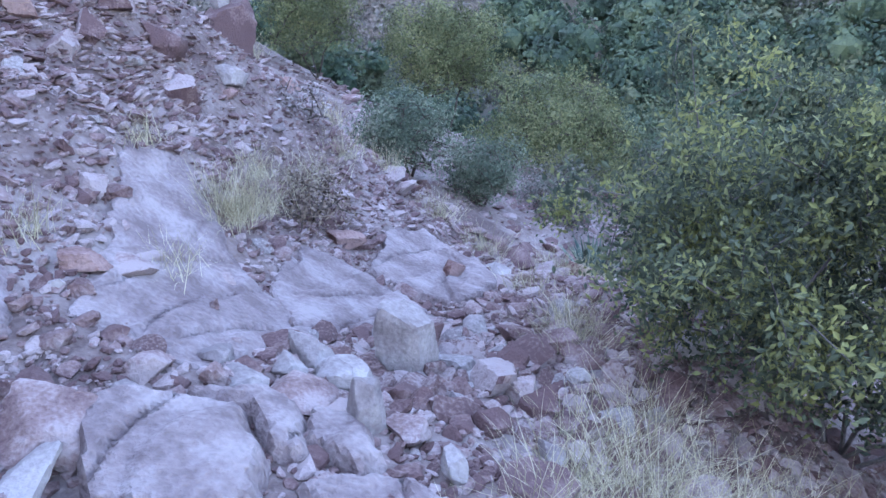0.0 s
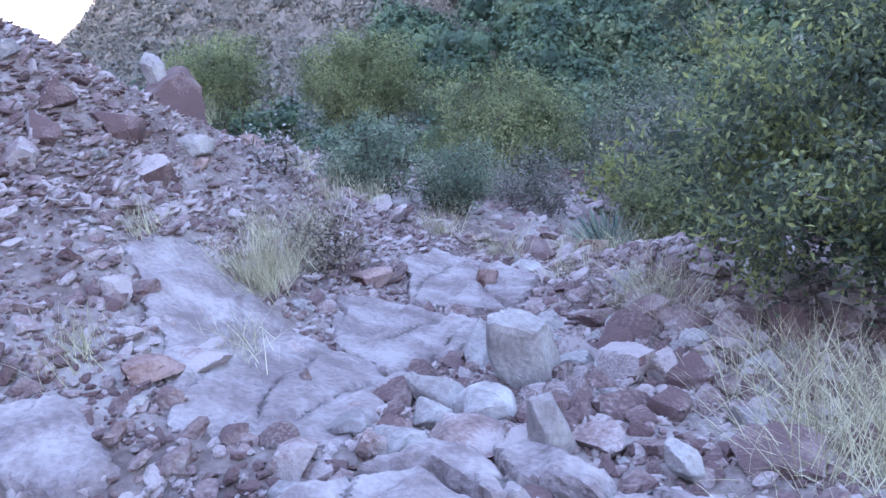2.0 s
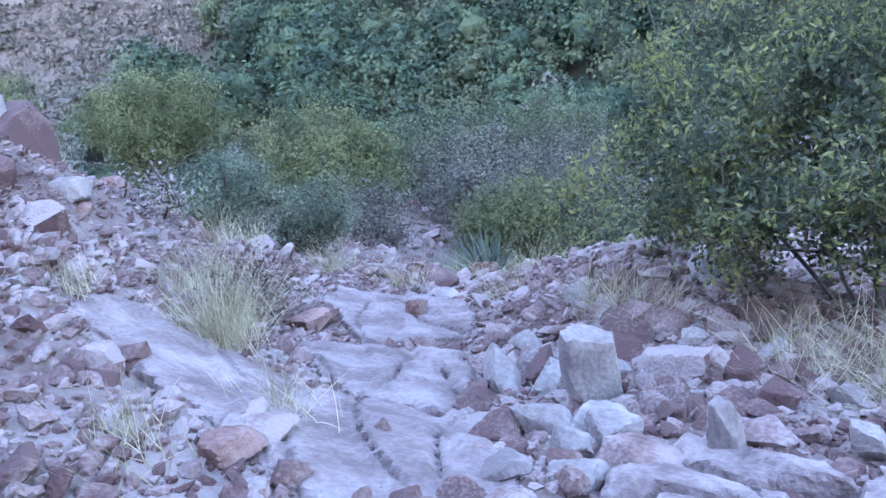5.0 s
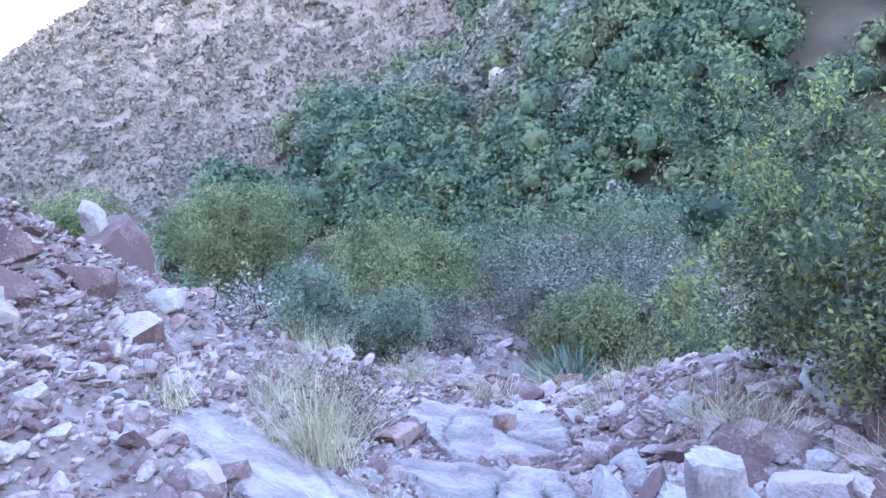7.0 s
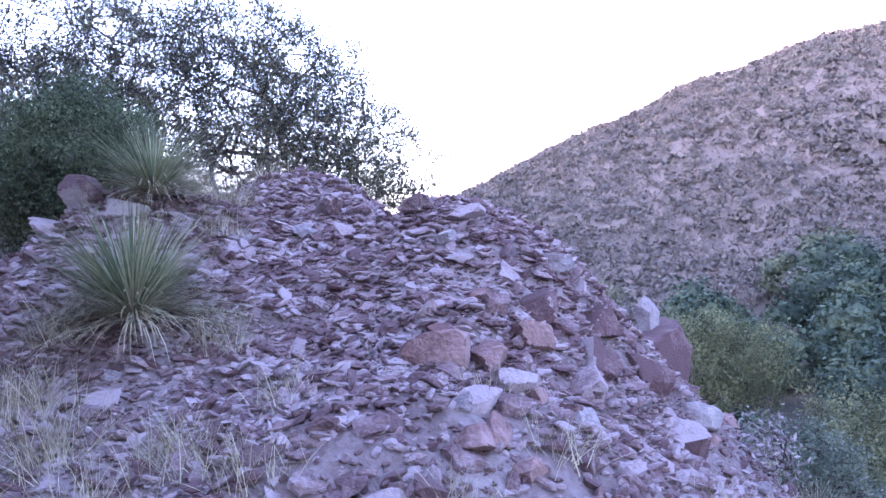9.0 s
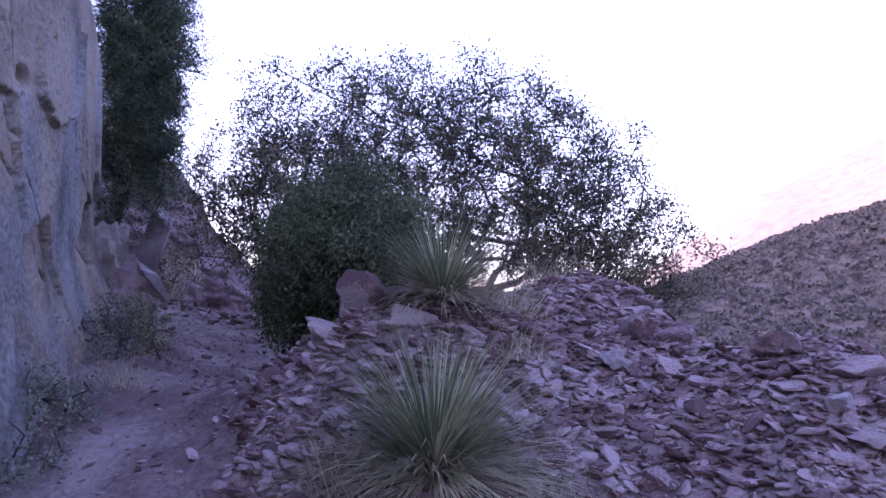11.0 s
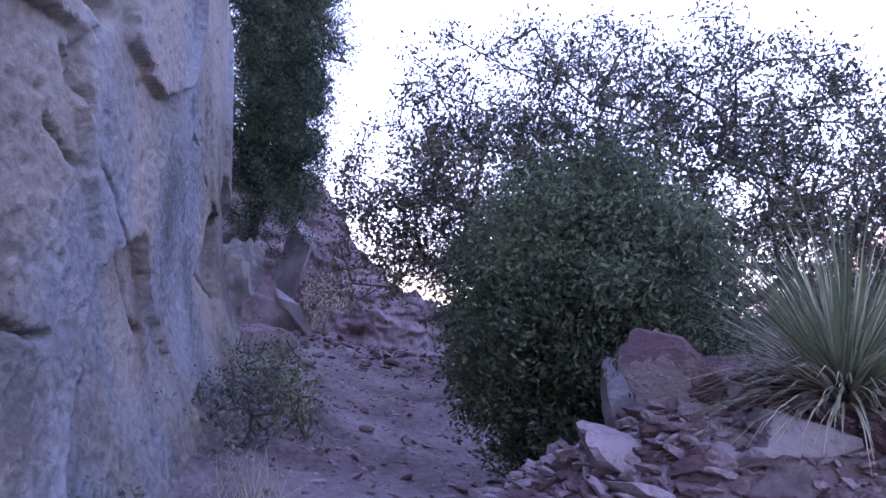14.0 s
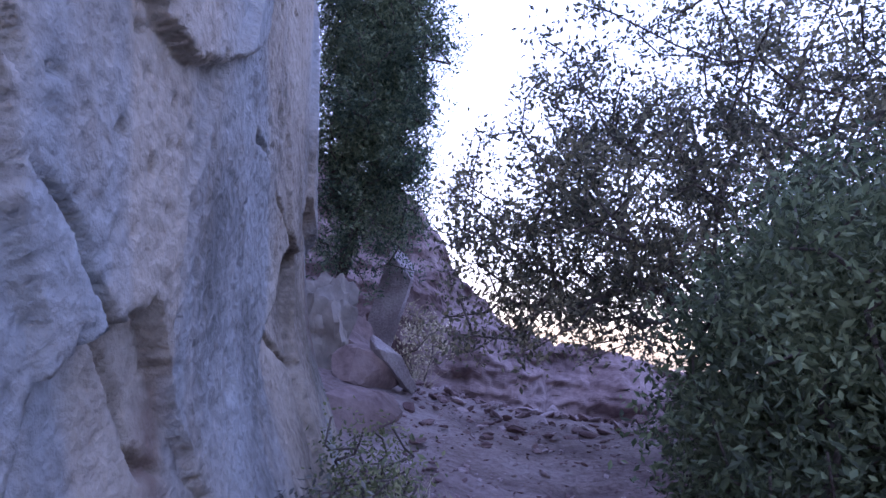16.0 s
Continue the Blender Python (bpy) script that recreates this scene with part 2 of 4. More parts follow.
def far_height(x, y):
    """Canyon, wooded slope, grassy hill and a far ridge, by bearing and distance."""
    dx, dy = x - 1.5, y + 2.0
    r, a = np.hypot(dx, dy), np.degrees(np.arctan2(dx, dy))
    tan = lambda e: np.tan(np.radians(e))
    wood = 1 + 66 * tan(curve_at(a, (-20, 5, 22, 32, 38, 44, 52, 58, 61, 66, 80, 120, 160), (-3, -3, -7, -6, -5.4, -2.6, -2.8, -1.8, 2.5, 8, 13, 14, -8)))
    hill = 1 + 112 * tan(curve_at(a, (-20, 4, 12, 21, 25, 29, 33, 36.5, 45, 51, 65, 90, 130, 170), (-3, -3, -0.6, 3.8, 5.8, 7.6, 8.8, 10.2, 12.2, 12.9, 14, 18, 16, -6)))
    ridge = 1 + 260 * tan(curve_at(a, (-20, 8, 15, 20, 27, 37, 45, 60, 90, 130, 170), (-2, -1.5, 1.5, 4.8, 9.6, 14, 16.5, 19, 19, 15, -4)))
    floor_z = curve_at(a, (-30, 0, 20, 35, 60, 120, 170), (-3.0, -1.5, -4.5, -9.5, -11, -11, -5))
    shelf = curve_at(a, (-60, 0, 15, 30, 45, 90, 130, 170), (0.8, 0.9, 0.2, -2.6, -4.6, -5.2, -3.4, -1.6))
    z = shelf + (floor_z - shelf) * smooth(13, 34, r)
    z = z + (wood - floor_z) * np.clip((r - 32) / 34, 0, 1) ** 1.1
    z = z + (hill - wood) * smooth(64, 116, r) * 1.0
    z = z + (ridge - hill) * smooth(150, 262, r)
    z = z + (-20 - ridge) * smooth(270, 900, r)
    # an added mountain, out of view behind the cliff, that blocks the sun
    shade_mass = np.clip((-x - 3.2 - 0.46 * np.maximum(y, 0)) / 70, 0, 1) * smooth(-400, -60, y) * smooth(-1.2, -0.2, -np.abs(a + 90) / 70)
    z = z + 95 * shade_mass ** 0.8 * (1 - smooth(200, 420, r))
    return z


def ground_height(x, y):
    x, y = np.asarray(x, float), np.asarray(y, float)
    r = np.hypot(x - 3.0, (y - 1.5) * 0.9)
    w = smooth(8.0, 13.0, r)
    return near_height(x, y) * (1 - w) + far_height(x, y) * w


# bare rock in the wash: outline, rise over the dirt, label
SHEETS = (
    (((3.05, 0.66), (3.4, 0.85), (3.42, 0.45), (3.4, 0.05), (3.47, -0.5), (3.82, -0.57), (3.55, -1.0), (3.2, -1.3), (2.87, -1.65), (2.5, -1.25), (2.64, -0.7), (2.84, -0.1), (2.9, 0.3)), 0.035, "smooth mauve bedrock slope split by a long joint"),
    (((3.5, -0.45), (3.75, 0.1), (4.0, 0.45), (4.4, 0.4), (4.6, -0.25), (4.28, -0.48), (3.95, -0.75), (3.5, -0.9)), 0.05, "worn pale bedrock step in the dry wash"),
    (((4.45, 0.4), (4.97, 1.23), (5.5, 1.5), (5.8, 1.0), (5.65, 0.4), (5.06, -0.09), (4.75, -0.05)), 0.05, "smooth bedrock shelf beside dry brush"),
    (((2.46, -1.9), (2.79, -1.92), (2.97, -1.97), (2.95, -2.31), (2.85, -2.58), (2.4, -2.45)), 0.11, "broad square-edged mauve rock slab"),
    (((2.8, -1.88), (3.1, -1.71), (3.15, -1.92), (3.07, -2.3), (2.98, -2.25), (3.0, -1.95)), 0.09, "split mauve slab beside a broad one"),
    (((3.2, -1.92), (3.34, -2.02), (3.33, -2.36), (3.2, -2.4), (3.11, -2.2)), 0.08, "weathered flat slab among pebbles"),
    (((2.98, -2.42), (3.26, -2.42), (3.45, -2.65), (3.3, -2.85), (2.94, -2.72)), 0.06, "low mauve slab at the wash's edge"),
    (((2.0, -0.8), (2.25, -0.82), (2.33, -0.92), (2.3, -1.39), (2.1, -1.5), (1.95, -1.1)), 0.05, "pale blue-grey bare rock face"),
)


def inside(x, y, outline):
    """Distance in from an outline; negative outside."""
    p = np.array(outline)
    q = np.roll(p, -1, 0)
    best, odd = np.full(len(x), 1e9), np.zeros(len(x), bool)
    for (ax, ay), (bx, by) in zip(p, q):
        t = np.clip(((x - ax) * (bx - ax) + (y - ay) * (by - ay)) / ((bx - ax) ** 2 + (by - ay) ** 2), 0, 1)
        best = np.minimum(best, np.hypot(x - ax - t * (bx - ax), y - ay - t * (by - ay)))
        odd ^= ((ay > y) != (by > y)) & (x < ax + (y - ay) * (bx - ax) / (by - ay + 1e-12))
    return np.where(odd, best, -best)


def bare_rock(x, y):
    """1 on the bedrock, 0 away from it."""
    out = np.zeros(len(x))
    k = np.flatnonzero((np.abs(x - 3.9) < 2.3) & (np.abs(y + 0.6) < 2.5))
    for outline, rise, label in SHEETS:
        out[k] = np.maximum(out[k], smooth(-0.06, 0.08, inside(x[k], y[k], outline)))
    return out


def lumps(x, y):
    """Broken relief at three sizes; calm under the bedrock."""
    out = np.empty(len(x))
    for i, (a, b) in enumerate(zip(x, y)):
        d = math.hypot(a - 2, b - 0.5)
        if d < 14:
            v = 0.09 * noise.noise((a * 0.9, b * 0.9, 3.1)) + 0.05 * noise.noise((a * 2.3, b * 2.3, 7.7))
            c = noise.noise((a * 5.5, b * 5.5, 1.3))
            v += 0.035 * c + 0.022 * abs(noise.noise((a * 11, b * 11, 5.0)))
            out[i] = v
        else:
            f = min(1.0, (d - 14) / 30)
            out[i] = f * (1.1 * noise.noise((a * 0.07, b * 0.07, 2.0)) + 0.6 * noise.noise((a * 0.19, b * 0.19, 9.0))) + 0.12 * noise.noise((a * 0.9, b * 0.9, 4.0))
    bare = bare_rock(x, y)
    return out * (1 - bare) - 0.02 * bare


def top_of(x, y):
    x, y = np.atleast_1d(np.asarray(x, float)), np.atleast_1d(np.asarray(y, float))
    return ground_height(x, y) + lumps(x, y)


def gz(x, y):
    return float(top_of(x, y)[0])


def mesh_from(name, verts, faces, mat, flat=False):
    me = bpy.data.meshes.new(name)
    me.from_pydata([tuple(v) for v in verts] if not isinstance(verts, np.ndarray) else verts.tolist(), [], faces if not isinstance(faces, np.ndarray) else faces.tolist())
    me.materials.append(mat)
    if not flat:
        me.shade_smooth()
    me.update()
    return me


# one polar sheet, fine by the trail and wide to the horizon
rings = np.concatenate([np.arange(0.03, 7.5, 0.055), np.geomspace(7.5, 2600, 170)])
turns = np.radians(np.arange(0, 360, 0.55))
rr, aa = np.meshgrid(rings, turns, indexing="ij")
gx, gy = HUB[0] + rr.ravel() * np.sin(aa.ravel()), HUB[1] + rr.ravel() * np.cos(aa.ravel())
gv = np.stack([gx, gy, top_of(gx, gy)], 1)
nr, na = len(rings), len(turns)
i, j = np.meshgrid(np.arange(nr - 1), np.arange(na), indexing="ij")
i, j = i.ravel(), j.ravel()
k = (j + 1) % na
gf = np.stack([i * na + j, i * na + k, (i + 1) * na + k, (i + 1) * na + j], 1)[:, ::-1]
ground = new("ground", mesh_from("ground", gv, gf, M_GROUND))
tagged(ground, "stony mountain ground with trail, canyon and hills", "ground", kind="structure")


# ---- rocks ----
def facets(rng, n, squash):
    """Planes of a broken block: outward normals and distances."""
    nm = rng.normal(size=(n, 3))
    box = np.array([(1, 0, 0), (-1, 0, 0), (0, 1, 0), (0, -1, 0), (0, 0, 1), (0, 0, -1)], float)
    nm = np.concatenate([box + rng.normal(size=(6, 3)) * 0.28, nm[6:]]) if n > 6 else nm
    nm /= np.linalg.norm(nm, axis=1)[:, None]
    return nm, rng.uniform(0.66, 1.0, len(nm)) * (1 - (1 - squash) * np.abs(nm[:, 2]))


def ico(level):
    bm = bmesh.new()
    bmesh.ops.create_icosphere(bm, subdivisions=level, radius=1)
    v = np.array([x.co[:] for x in bm.verts])
    f = [[x.index for x in p.verts] for p in bm.faces]
    bm.free()
    return v, f


ICO = {lv: ico(lv) for lv in (1, 2, 3, 4)}


def block_points(seed, level, size, squash=0.7, n=13, rough=0.03):
    """A stone broken along flat faces, with rounded arrises and a rough skin."""
    rng = np.random.default_rng(seed)
    d, f = ICO[level]
    nm, h = facets(rng, n, squash)
    dots = np.maximum(d @ nm.T, 1e-3)
    reach = np.min(h[None] / dots, axis=1)
    reach = np.minimum(reach, 1.6)
    v = d * reach[:, None]
    if rough:
        bumpy = np.array([noise.noise((p * 3.1 + seed * 1.7).tolist()) + 0.5 * noise.noise((p * 8.3 + seed).tolist()) for p in v])
        v = v + d * (rough * bumpy)[:, None]
    return v * np.array(size), f


def rock(name, at, size, seed, mat, label, turn=(0, 0, 0), squash=0.75, level=4, sink=0.25, n=13, z=None, group="", rough=0.03):
    v, f = block_points(seed, level, size, squash, n, rough)
    m = Euler([radians(t) for t in turn]).to_matrix()
    v = v @ np.array(m).T
    base = gz(*at) if z is None else z
    low = v[:, 2].min()
    me = mesh_from(name, v, f, mat)
    me.set_sharp_from_angle(angle=radians(28))
    ob = new(name, me)
    ob.location = (at[0], at[1], base - low - sink * (v[:, 2].max() - low) if z is None else base)
    return tagged(ob, label, "rock", group)


# ---- foliage ----
def leaf_quads(points, rng, size, up=0.3, slim=0.45, facing=None):
    """A pointed, creased leaf at each point: four triangles' worth of two quads."""
    n = len(points)
    axis = rng.normal(size=(n, 3))
    axis[:, 2] += up
    axis /= np.linalg.norm(axis, axis=1)[:, None]
    side = np.cross(axis, rng.normal(size=(n, 3)) if facing is None else facing)
    if facing is not None:
        axis = np.cross(facing, side)
        axis /= np.linalg.norm(axis, axis=1)[:, None] + 1e-9
    side /= np.linalg.norm(side, axis=1)[:, None] + 1e-9
    ln = size * rng.uniform(0.6, 1.3, n)[:, None]
    nrm = np.cross(axis, side)
    a = points
    b = points + axis * ln * 0.5 + side * ln * slim * 0.5 + nrm * ln * 0.07
    c = points + axis * ln
    d = points + axis * ln * 0.5 - side * ln * slim * 0.5 + nrm * ln * 0.07
    v = np.stack([a, b, c, d], 1).reshape(-1, 3)
    k = np.arange(n) * 4
    return v, np.concatenate([np.stack([k, k + 1, k + 2], 1), np.stack([k, k + 2, k + 3], 1)])


def tubes(segments, sides=5):
    """Tapered tubes: (p, q, radius at p, radius at q) each."""
    verts, faces = [], []
    for p, q, r0, r1 in segments:
        p, q = np.asarray(p), np.asarray(q)
        d = q - p
        d = d / (np.linalg.norm(d) + 1e-9)
        u = np.cross(d, (0.31, 0.17, 0.93))
        u /= np.linalg.norm(u) + 1e-9
        w = np.cross(d, u)
        k = len(verts)
        for c, r in ((p, r0), (q, r1)):
            for s in range(sides):
                t = 2 * math.pi * s / sides
                verts.append(c + r * (math.cos(t) * u + math.sin(t) * w))
        faces += [(k + s, k + (s + 1) % sides, k + sides + (s + 1) % sides, k + sides + s) for s in range(sides)]
    return np.array(verts), faces


def grow(base, targets, rng, tip=0.006, power=0.42, first=None, bend=0.16):
    """Limbs from the base to every target, each leaving the nearest limb, thicker where they carry more."""
    nodes, parent = [np.array(base, float)], [-1]
    if first is not None:
        for p in first:
            parent.append(len(nodes) - 1)
            nodes.append(np.array(p, float))
    trunk_n = len(nodes)
    for t in sorted(targets, key=lambda q: np.linalg.norm(q - nodes[-1 if first is not None else 0])):
        arr = np.array(nodes)
        cost = np.linalg.norm(arr - t, axis=1) + 0.35 * np.maximum(0, arr[:, 2] - t[2])
        k = int(np.argmin(cost))
        gap = np.linalg.norm(t - arr[k])
        steps = max(1, min(4, int(gap / 0.28)))
        p = k
        for s in range(1, steps + 1):
            f = s / steps
            q = arr[k] * (1 - f) + t * f + rng.normal(size=3) * bend * gap / steps * (s < steps)
            nodes.append(q)
            parent.append(p)
            p = len(nodes) - 1
    load = np.zeros(len(nodes))
    children = [0] * len(nodes)
    for k in range(1, len(nodes)):
        children[parent[k]] += 1
    for k in range(len(nodes) - 1, 0, -1):
        load[k] += 1 if children[k] == 0 else 0
        load[parent[k]] += load[k]
    rad = tip * np.maximum(load, 1) ** power
    seg = [(nodes[parent[k]], nodes[k], rad[parent[k]] if k < trunk_n or load[k] > 0.6 * load[parent[k]] else rad[k] * 1.15, rad[k]) for k in range(1, len(nodes))]
    return seg, trunk_n - 1


def part(name, me, parent, label=""):
    ob = new(name, me)
    ob.parent = parent
    if label:
        ob["label"] = label
    return ob


def crown_targets(rng, n, centre, radii, inner=0.35, low=-0.6, lump=0.25, seed=0):
    """Points in an uneven crown, more of them towards its outside."""
    out = []
    while len(out) < n:
        d = rng.normal(size=3)
        d /= np.linalg.norm(d)
        if d[2] < low:
            continue
        r = (inner + (1 - inner) * rng.random() ** 0.55) * (1 + lump * noise.noise((d * 2.2 + seed).tolist()) * 1.6)
        out.append(np.array(centre) + d * r * np.array(radii))
    return np.array(out)


def woody(name, base, centre, radii, label, category, leaf_mat, n_twigs, per_twig, leaf, seed, spread=0.14, bark=M_BARK,
          tip=0.006, stems=1, inner=0.35, low=-0.6, lump=0.25, group="", first=None, power=0.42, slim=0.45, droop=0.0, along=False):
    rng = np.random.default_rng(seed)
    root = new(name)
    root.location = base
    b = np.array(base)
    tg = crown_targets(rng, n_twigs, np.array(centre) - b, radii, inner, low, lump, seed)
    tg[:, 2] -= droop * np.maximum(0, tg[:, 0])
    segs = []
    if stems > 1:
        spreads = np.array_split(tg[np.argsort(np.arctan2(tg[:, 1], tg[:, 0]))], stems)
        for k, some in enumerate(spreads):
            foot = np.array([0.05 * math.cos(k * 2.4), 0.05 * math.sin(k * 2.4), -0.08])
            segs.append(grow(foot, some, rng, tip, power)[0])
    else:
        segs.append(grow((0, 0, -0.1), tg, rng, tip, power, first=first)[0])
    for k, s in enumerate(segs):
        v, f = tubes(s, 6 if tip > 0.007 else 4)
        part("stem" if stems > 1 else "trunk", mesh_from("stem", v, f, bark), root)
    where = np.repeat(tg, per_twig, 0) + rng.normal(size=(len(tg) * per_twig, 3)) * spread
    away = (where - (np.array(centre) - b)) / np.array(radii)
    away /= np.linalg.norm(away, axis=1)[:, None] + 1e-9
    v, f = leaf_quads(where, rng, leaf, slim=slim, facing=away + rng.normal(size=where.shape) * 0.55 if along else None)
    part("crown", mesh_from("crown", v, f, leaf_mat, flat=True), root)
    return tagged(root, label, category, group)


def blades(rng, n, height, spread, width, droop, rise=0.35, foot=0.0):
    """Arching blades from one foot, each of four tapering pieces."""
    v, f = [], []
    for _ in range(n):
        a = rng.uniform(0, 2 * math.pi)
        lean = rng.uniform(rise, 1.0) ** 1.2
        ln = height * rng.uniform(0.55, 1.1)
        out, side = np.array([math.cos(a), math.sin(a), 0]), np.array([-math.sin(a), math.cos(a), 0])
        p = out * rng.uniform(0, 0.08) * spread + np.array([rng.normal() * foot, rng.normal() * foot, 0])
        ang = (math.pi / 2) * (1 - 0.85 * lean * spread)
        w, k = width * rng.uniform(0.7, 1.3), len(v)
        sway = rng.normal() * (0.12 + foot * 3)
        for s in range(5):
            t = s / 4
            ww = w * (1 - t) ** 0.7 + 0.0006
            v += [p - side * ww / 2, p + side * ww / 2]
            dirn = out * math.cos(ang) + np.array([0, 0, math.sin(ang)]) + side * sway
            p = p + dirn * ln / 4
            ang -= droop * (0.3 + t) * rng.uniform(0.5, 1.2)
        f += [(k + 2 * s, k + 2 * s + 1, k + 2 * s + 3, k + 2 * s + 2) for s in range(4)]
    return np.array(v), f


def tuft(name, at, seed, n, height, spread, width, droop, mat, label, category, rise=0.35, group="", sink=0.02, foot=0.0):
    v, f = blades(np.random.default_rng(seed), n, height, spread, width, droop, rise, foot)
    ob = new(name, mesh_from(name, v, f, mat, flat=True))
    ob.location = (at[0], at[1], gz(*at) - sink)
    return tagged(ob, label, category, group)


# ---- the cliff beside the trail ----
CLIFF_PLAN = ((-1.9, -12), (-1.7, -6), (-1.6, -1), (-1.55, 2), (-1.6, 3.3), (-1.78, 4.3), (-1.95, 5.1), (-2.14, 6.0), (-2.34, 6.75), (-2.75, 7.2), (-3.6, 7.5), (-7, 7.9))


# cracks in the wall: places along it and heights
CRACKS = (
    ((15.50, 2.62), (15.54, 2.47), (15.65, 2.38)), ((15.38, 2.31), (15.48, 2.26), (15.63, 2.21)),
    ((15.67, 2.27), (15.83, 2.19), (15.92, 2.07), (16.06, 1.94), (16.21, 1.72), (16.42, 1.62)),
    ((16.92, 3.08), (17.07, 2.75), (17.48, 2.71)), ((17.60, 2.58), (18.26, 2.36)), ((17.53, 2.04), (18.21, 1.84)),
    ((14.86, 2.23), (14.96, 2.12), (15.09, 2.01)), ((14.9, 1.94), (15.15, 1.75), (15.42, 1.57)),
    ((14.58, 2.64), (14.68, 2.34), (14.79, 2.05)), ((15.26, 3.3), (15.30, 3.02), (15.4, 2.8)), ((15.44, 2.57), (15.55, 2.37)), ((14.2, 2.6), (14.5, 2.2), (14.63, 2.08)),
)
# hollows: place, height, half width and height, depth
HOLLOWS = ((15.62, 2.80, 0.17, 0.10, 0.08), (14.8, 2.02, 0.12, 0.05, 0.08), (15.38, 1.62, 0.07, 0.035, 0.06))


def field(s, z, a, b, c):
    """Noise over the wall, at scales a and b."""
    return np.array([noise.noise((p * a, q * b, c)) for p, q in zip(s.tolist(), z.tolist())])


def build_cliff():
    plan = np.array(CLIFF_PLAN, float)
    ln = np.r_[0, np.cumsum(np.linalg.norm(np.diff(plan, axis=0), axis=1))]
    u = np.concatenate([np.arange(0, 11, 0.25), np.arange(11, 14.2, 0.04), np.arange(14.2, 18.9, 0.0145), np.arange(18.9, 21, 0.04), np.arange(21, ln[-1], 0.12)])
    h = np.concatenate([np.arange(-0.6, 2.6, 0.0165), np.arange(2.6, 4.6, 0.04), np.arange(4.6, 9.0, 0.18)])
    nu, nh = len(u), len(h)
    ahead, behind = u + 0.1, u - 0.1
    tx, ty = np.interp(ahead, ln, plan[:, 0]) - np.interp(behind, ln, plan[:, 0]), np.interp(ahead, ln, plan[:, 1]) - np.interp(behind, ln, plan[:, 1])
    tl = np.hypot(tx, ty) + 1e-9
    px, py = np.interp(u, ln, plan[:, 0]), np.interp(u, ln, plan[:, 1])
    s, q = np.repeat(u, nh), np.tile(h, nu)
    z = np.repeat(ground_height(px, py), nh) + q
    warp_s, warp_z = 0.05 * field(s, z, 3, 3, 1.0) + 0.016 * field(s, z, 14, 14, 2.0), 0.07 * field(s, z, 2.5, 2.5, 9.0) + 0.016 * field(s, z, 14, 14, 7.0)
    ws, wz = s + warp_s, z + warp_z
    # faces split along joints that lean with the wall, each a plane of its own
    rng = np.random.default_rng(23)
    n = 90
    fs, fz = rng.uniform(0, ln[-1], n), rng.uniform(-1, 9, n)
    out, ds, dz = rng.uniform(-0.025, 0.025, n), rng.normal(size=n) * 0.05, rng.normal(size=n) * 0.03
    d = np.zeros(len(s))
    for k in range(0, len(s), 20000):
        e = slice(k, k + 20000)
        near = (fs[None] - ws[e, None] - 0.25 * (fz[None] - wz[e, None])) ** 2 * 3.2 + (fz[None] - wz[e, None]) ** 2
        w = np.exp(-(near - near.min(1)[:, None]) / 0.004)
        d[e] = np.sum(w * (out + ds * (s[e, None] - fs) + dz * (z[e, None] - fz)), 1) / w.sum(1)
    d += 0.03 * field(s, z, 0.9, 0.7, 11.0) + 0.006 * field(s, z, 4.5, 3, 8.0) + 0.006 * np.abs(field(s, z, 13, 9, 4.0)) + 0.003 * field(s, z, 36, 30, 3.0)
    d -= 0.06 * np.maximum(0, field(s + z * 0.3, z - s * 0.2, 7, 4.2, 21.0) - 0.42) + 0.08 * np.maximum(0, field(s, z, 19, 24, 41.0) - 0.36)
    # the smooth plate that hangs over a pointed lower edge
    edge = np.interp(ws, (15.76, 15.88, 16.08, 16.29, 16.76, 17.02), (3.05, 2.77, 2.68, 2.64, 2.86, 3.05))
    d += 0.055 * smooth(0, 0.022, wz - edge) * smooth(15.78, 15.84, ws) * (1 - smooth(16.6, 17.3, ws))
    for hs, hz, a, b, deep in HOLLOWS:
        r = np.hypot((ws - hs) / a, (wz - hz) / b)
        d -= deep * (1 - smooth(0.35, 1.0, r))
    for line in CRACKS:
        total = sum(math.dist(a, b) for a, b in zip(line, line[1:]))
        run = 0.0
        gap, along, side = np.full(len(s), 9.0), np.zeros(len(s)), np.zeros(len(s))
        for (a0, b0), (a1, b1) in zip(line, line[1:]):
            l = math.hypot(a1 - a0, b1 - b0)
            t = np.clip(((ws - a0) * (a1 - a0) + (wz - b0) * (b1 - b0)) / l ** 2, 0, 1)
            g = np.hypot(ws - a0 - t * (a1 - a0), wz - b0 - t * (b1 - b0))
            better = g < gap
            gap = np.where(better, g, gap)
            along = np.where(better, (run + t * l) / total, along)
            side = np.where(better, np.sign((ws - a0) * (b1 - b0) - (wz - b0) * (a1 - a0)), side)
            run += l
        taper = np.clip(np.minimum(along, 1 - along) * 5, 0.12, 1)
        d -= 0.08 * taper * np.exp(-(gap / (0.006 + 0.009 * taper)) ** 2)
        d += 0.012 * np.maximum(side, 0) * taper * (1 - smooth(0.0, 0.22, gap))
    back = -0.05 * np.maximum(0, q - 0.2) - 0.34 * np.maximum(0, z - 4.1) ** 1.4
    o = d + back * np.where(s > 17, 1.0, 0.5) + 0.30 * np.maximum(0, 0.75 - q) ** 1.5
    v = np.stack([np.repeat(px, nh) + np.repeat(ty / tl, nh) * o, np.repeat(py, nh) - np.repeat(tx / tl, nh) * o, z], 1)
    rows = v.tolist()
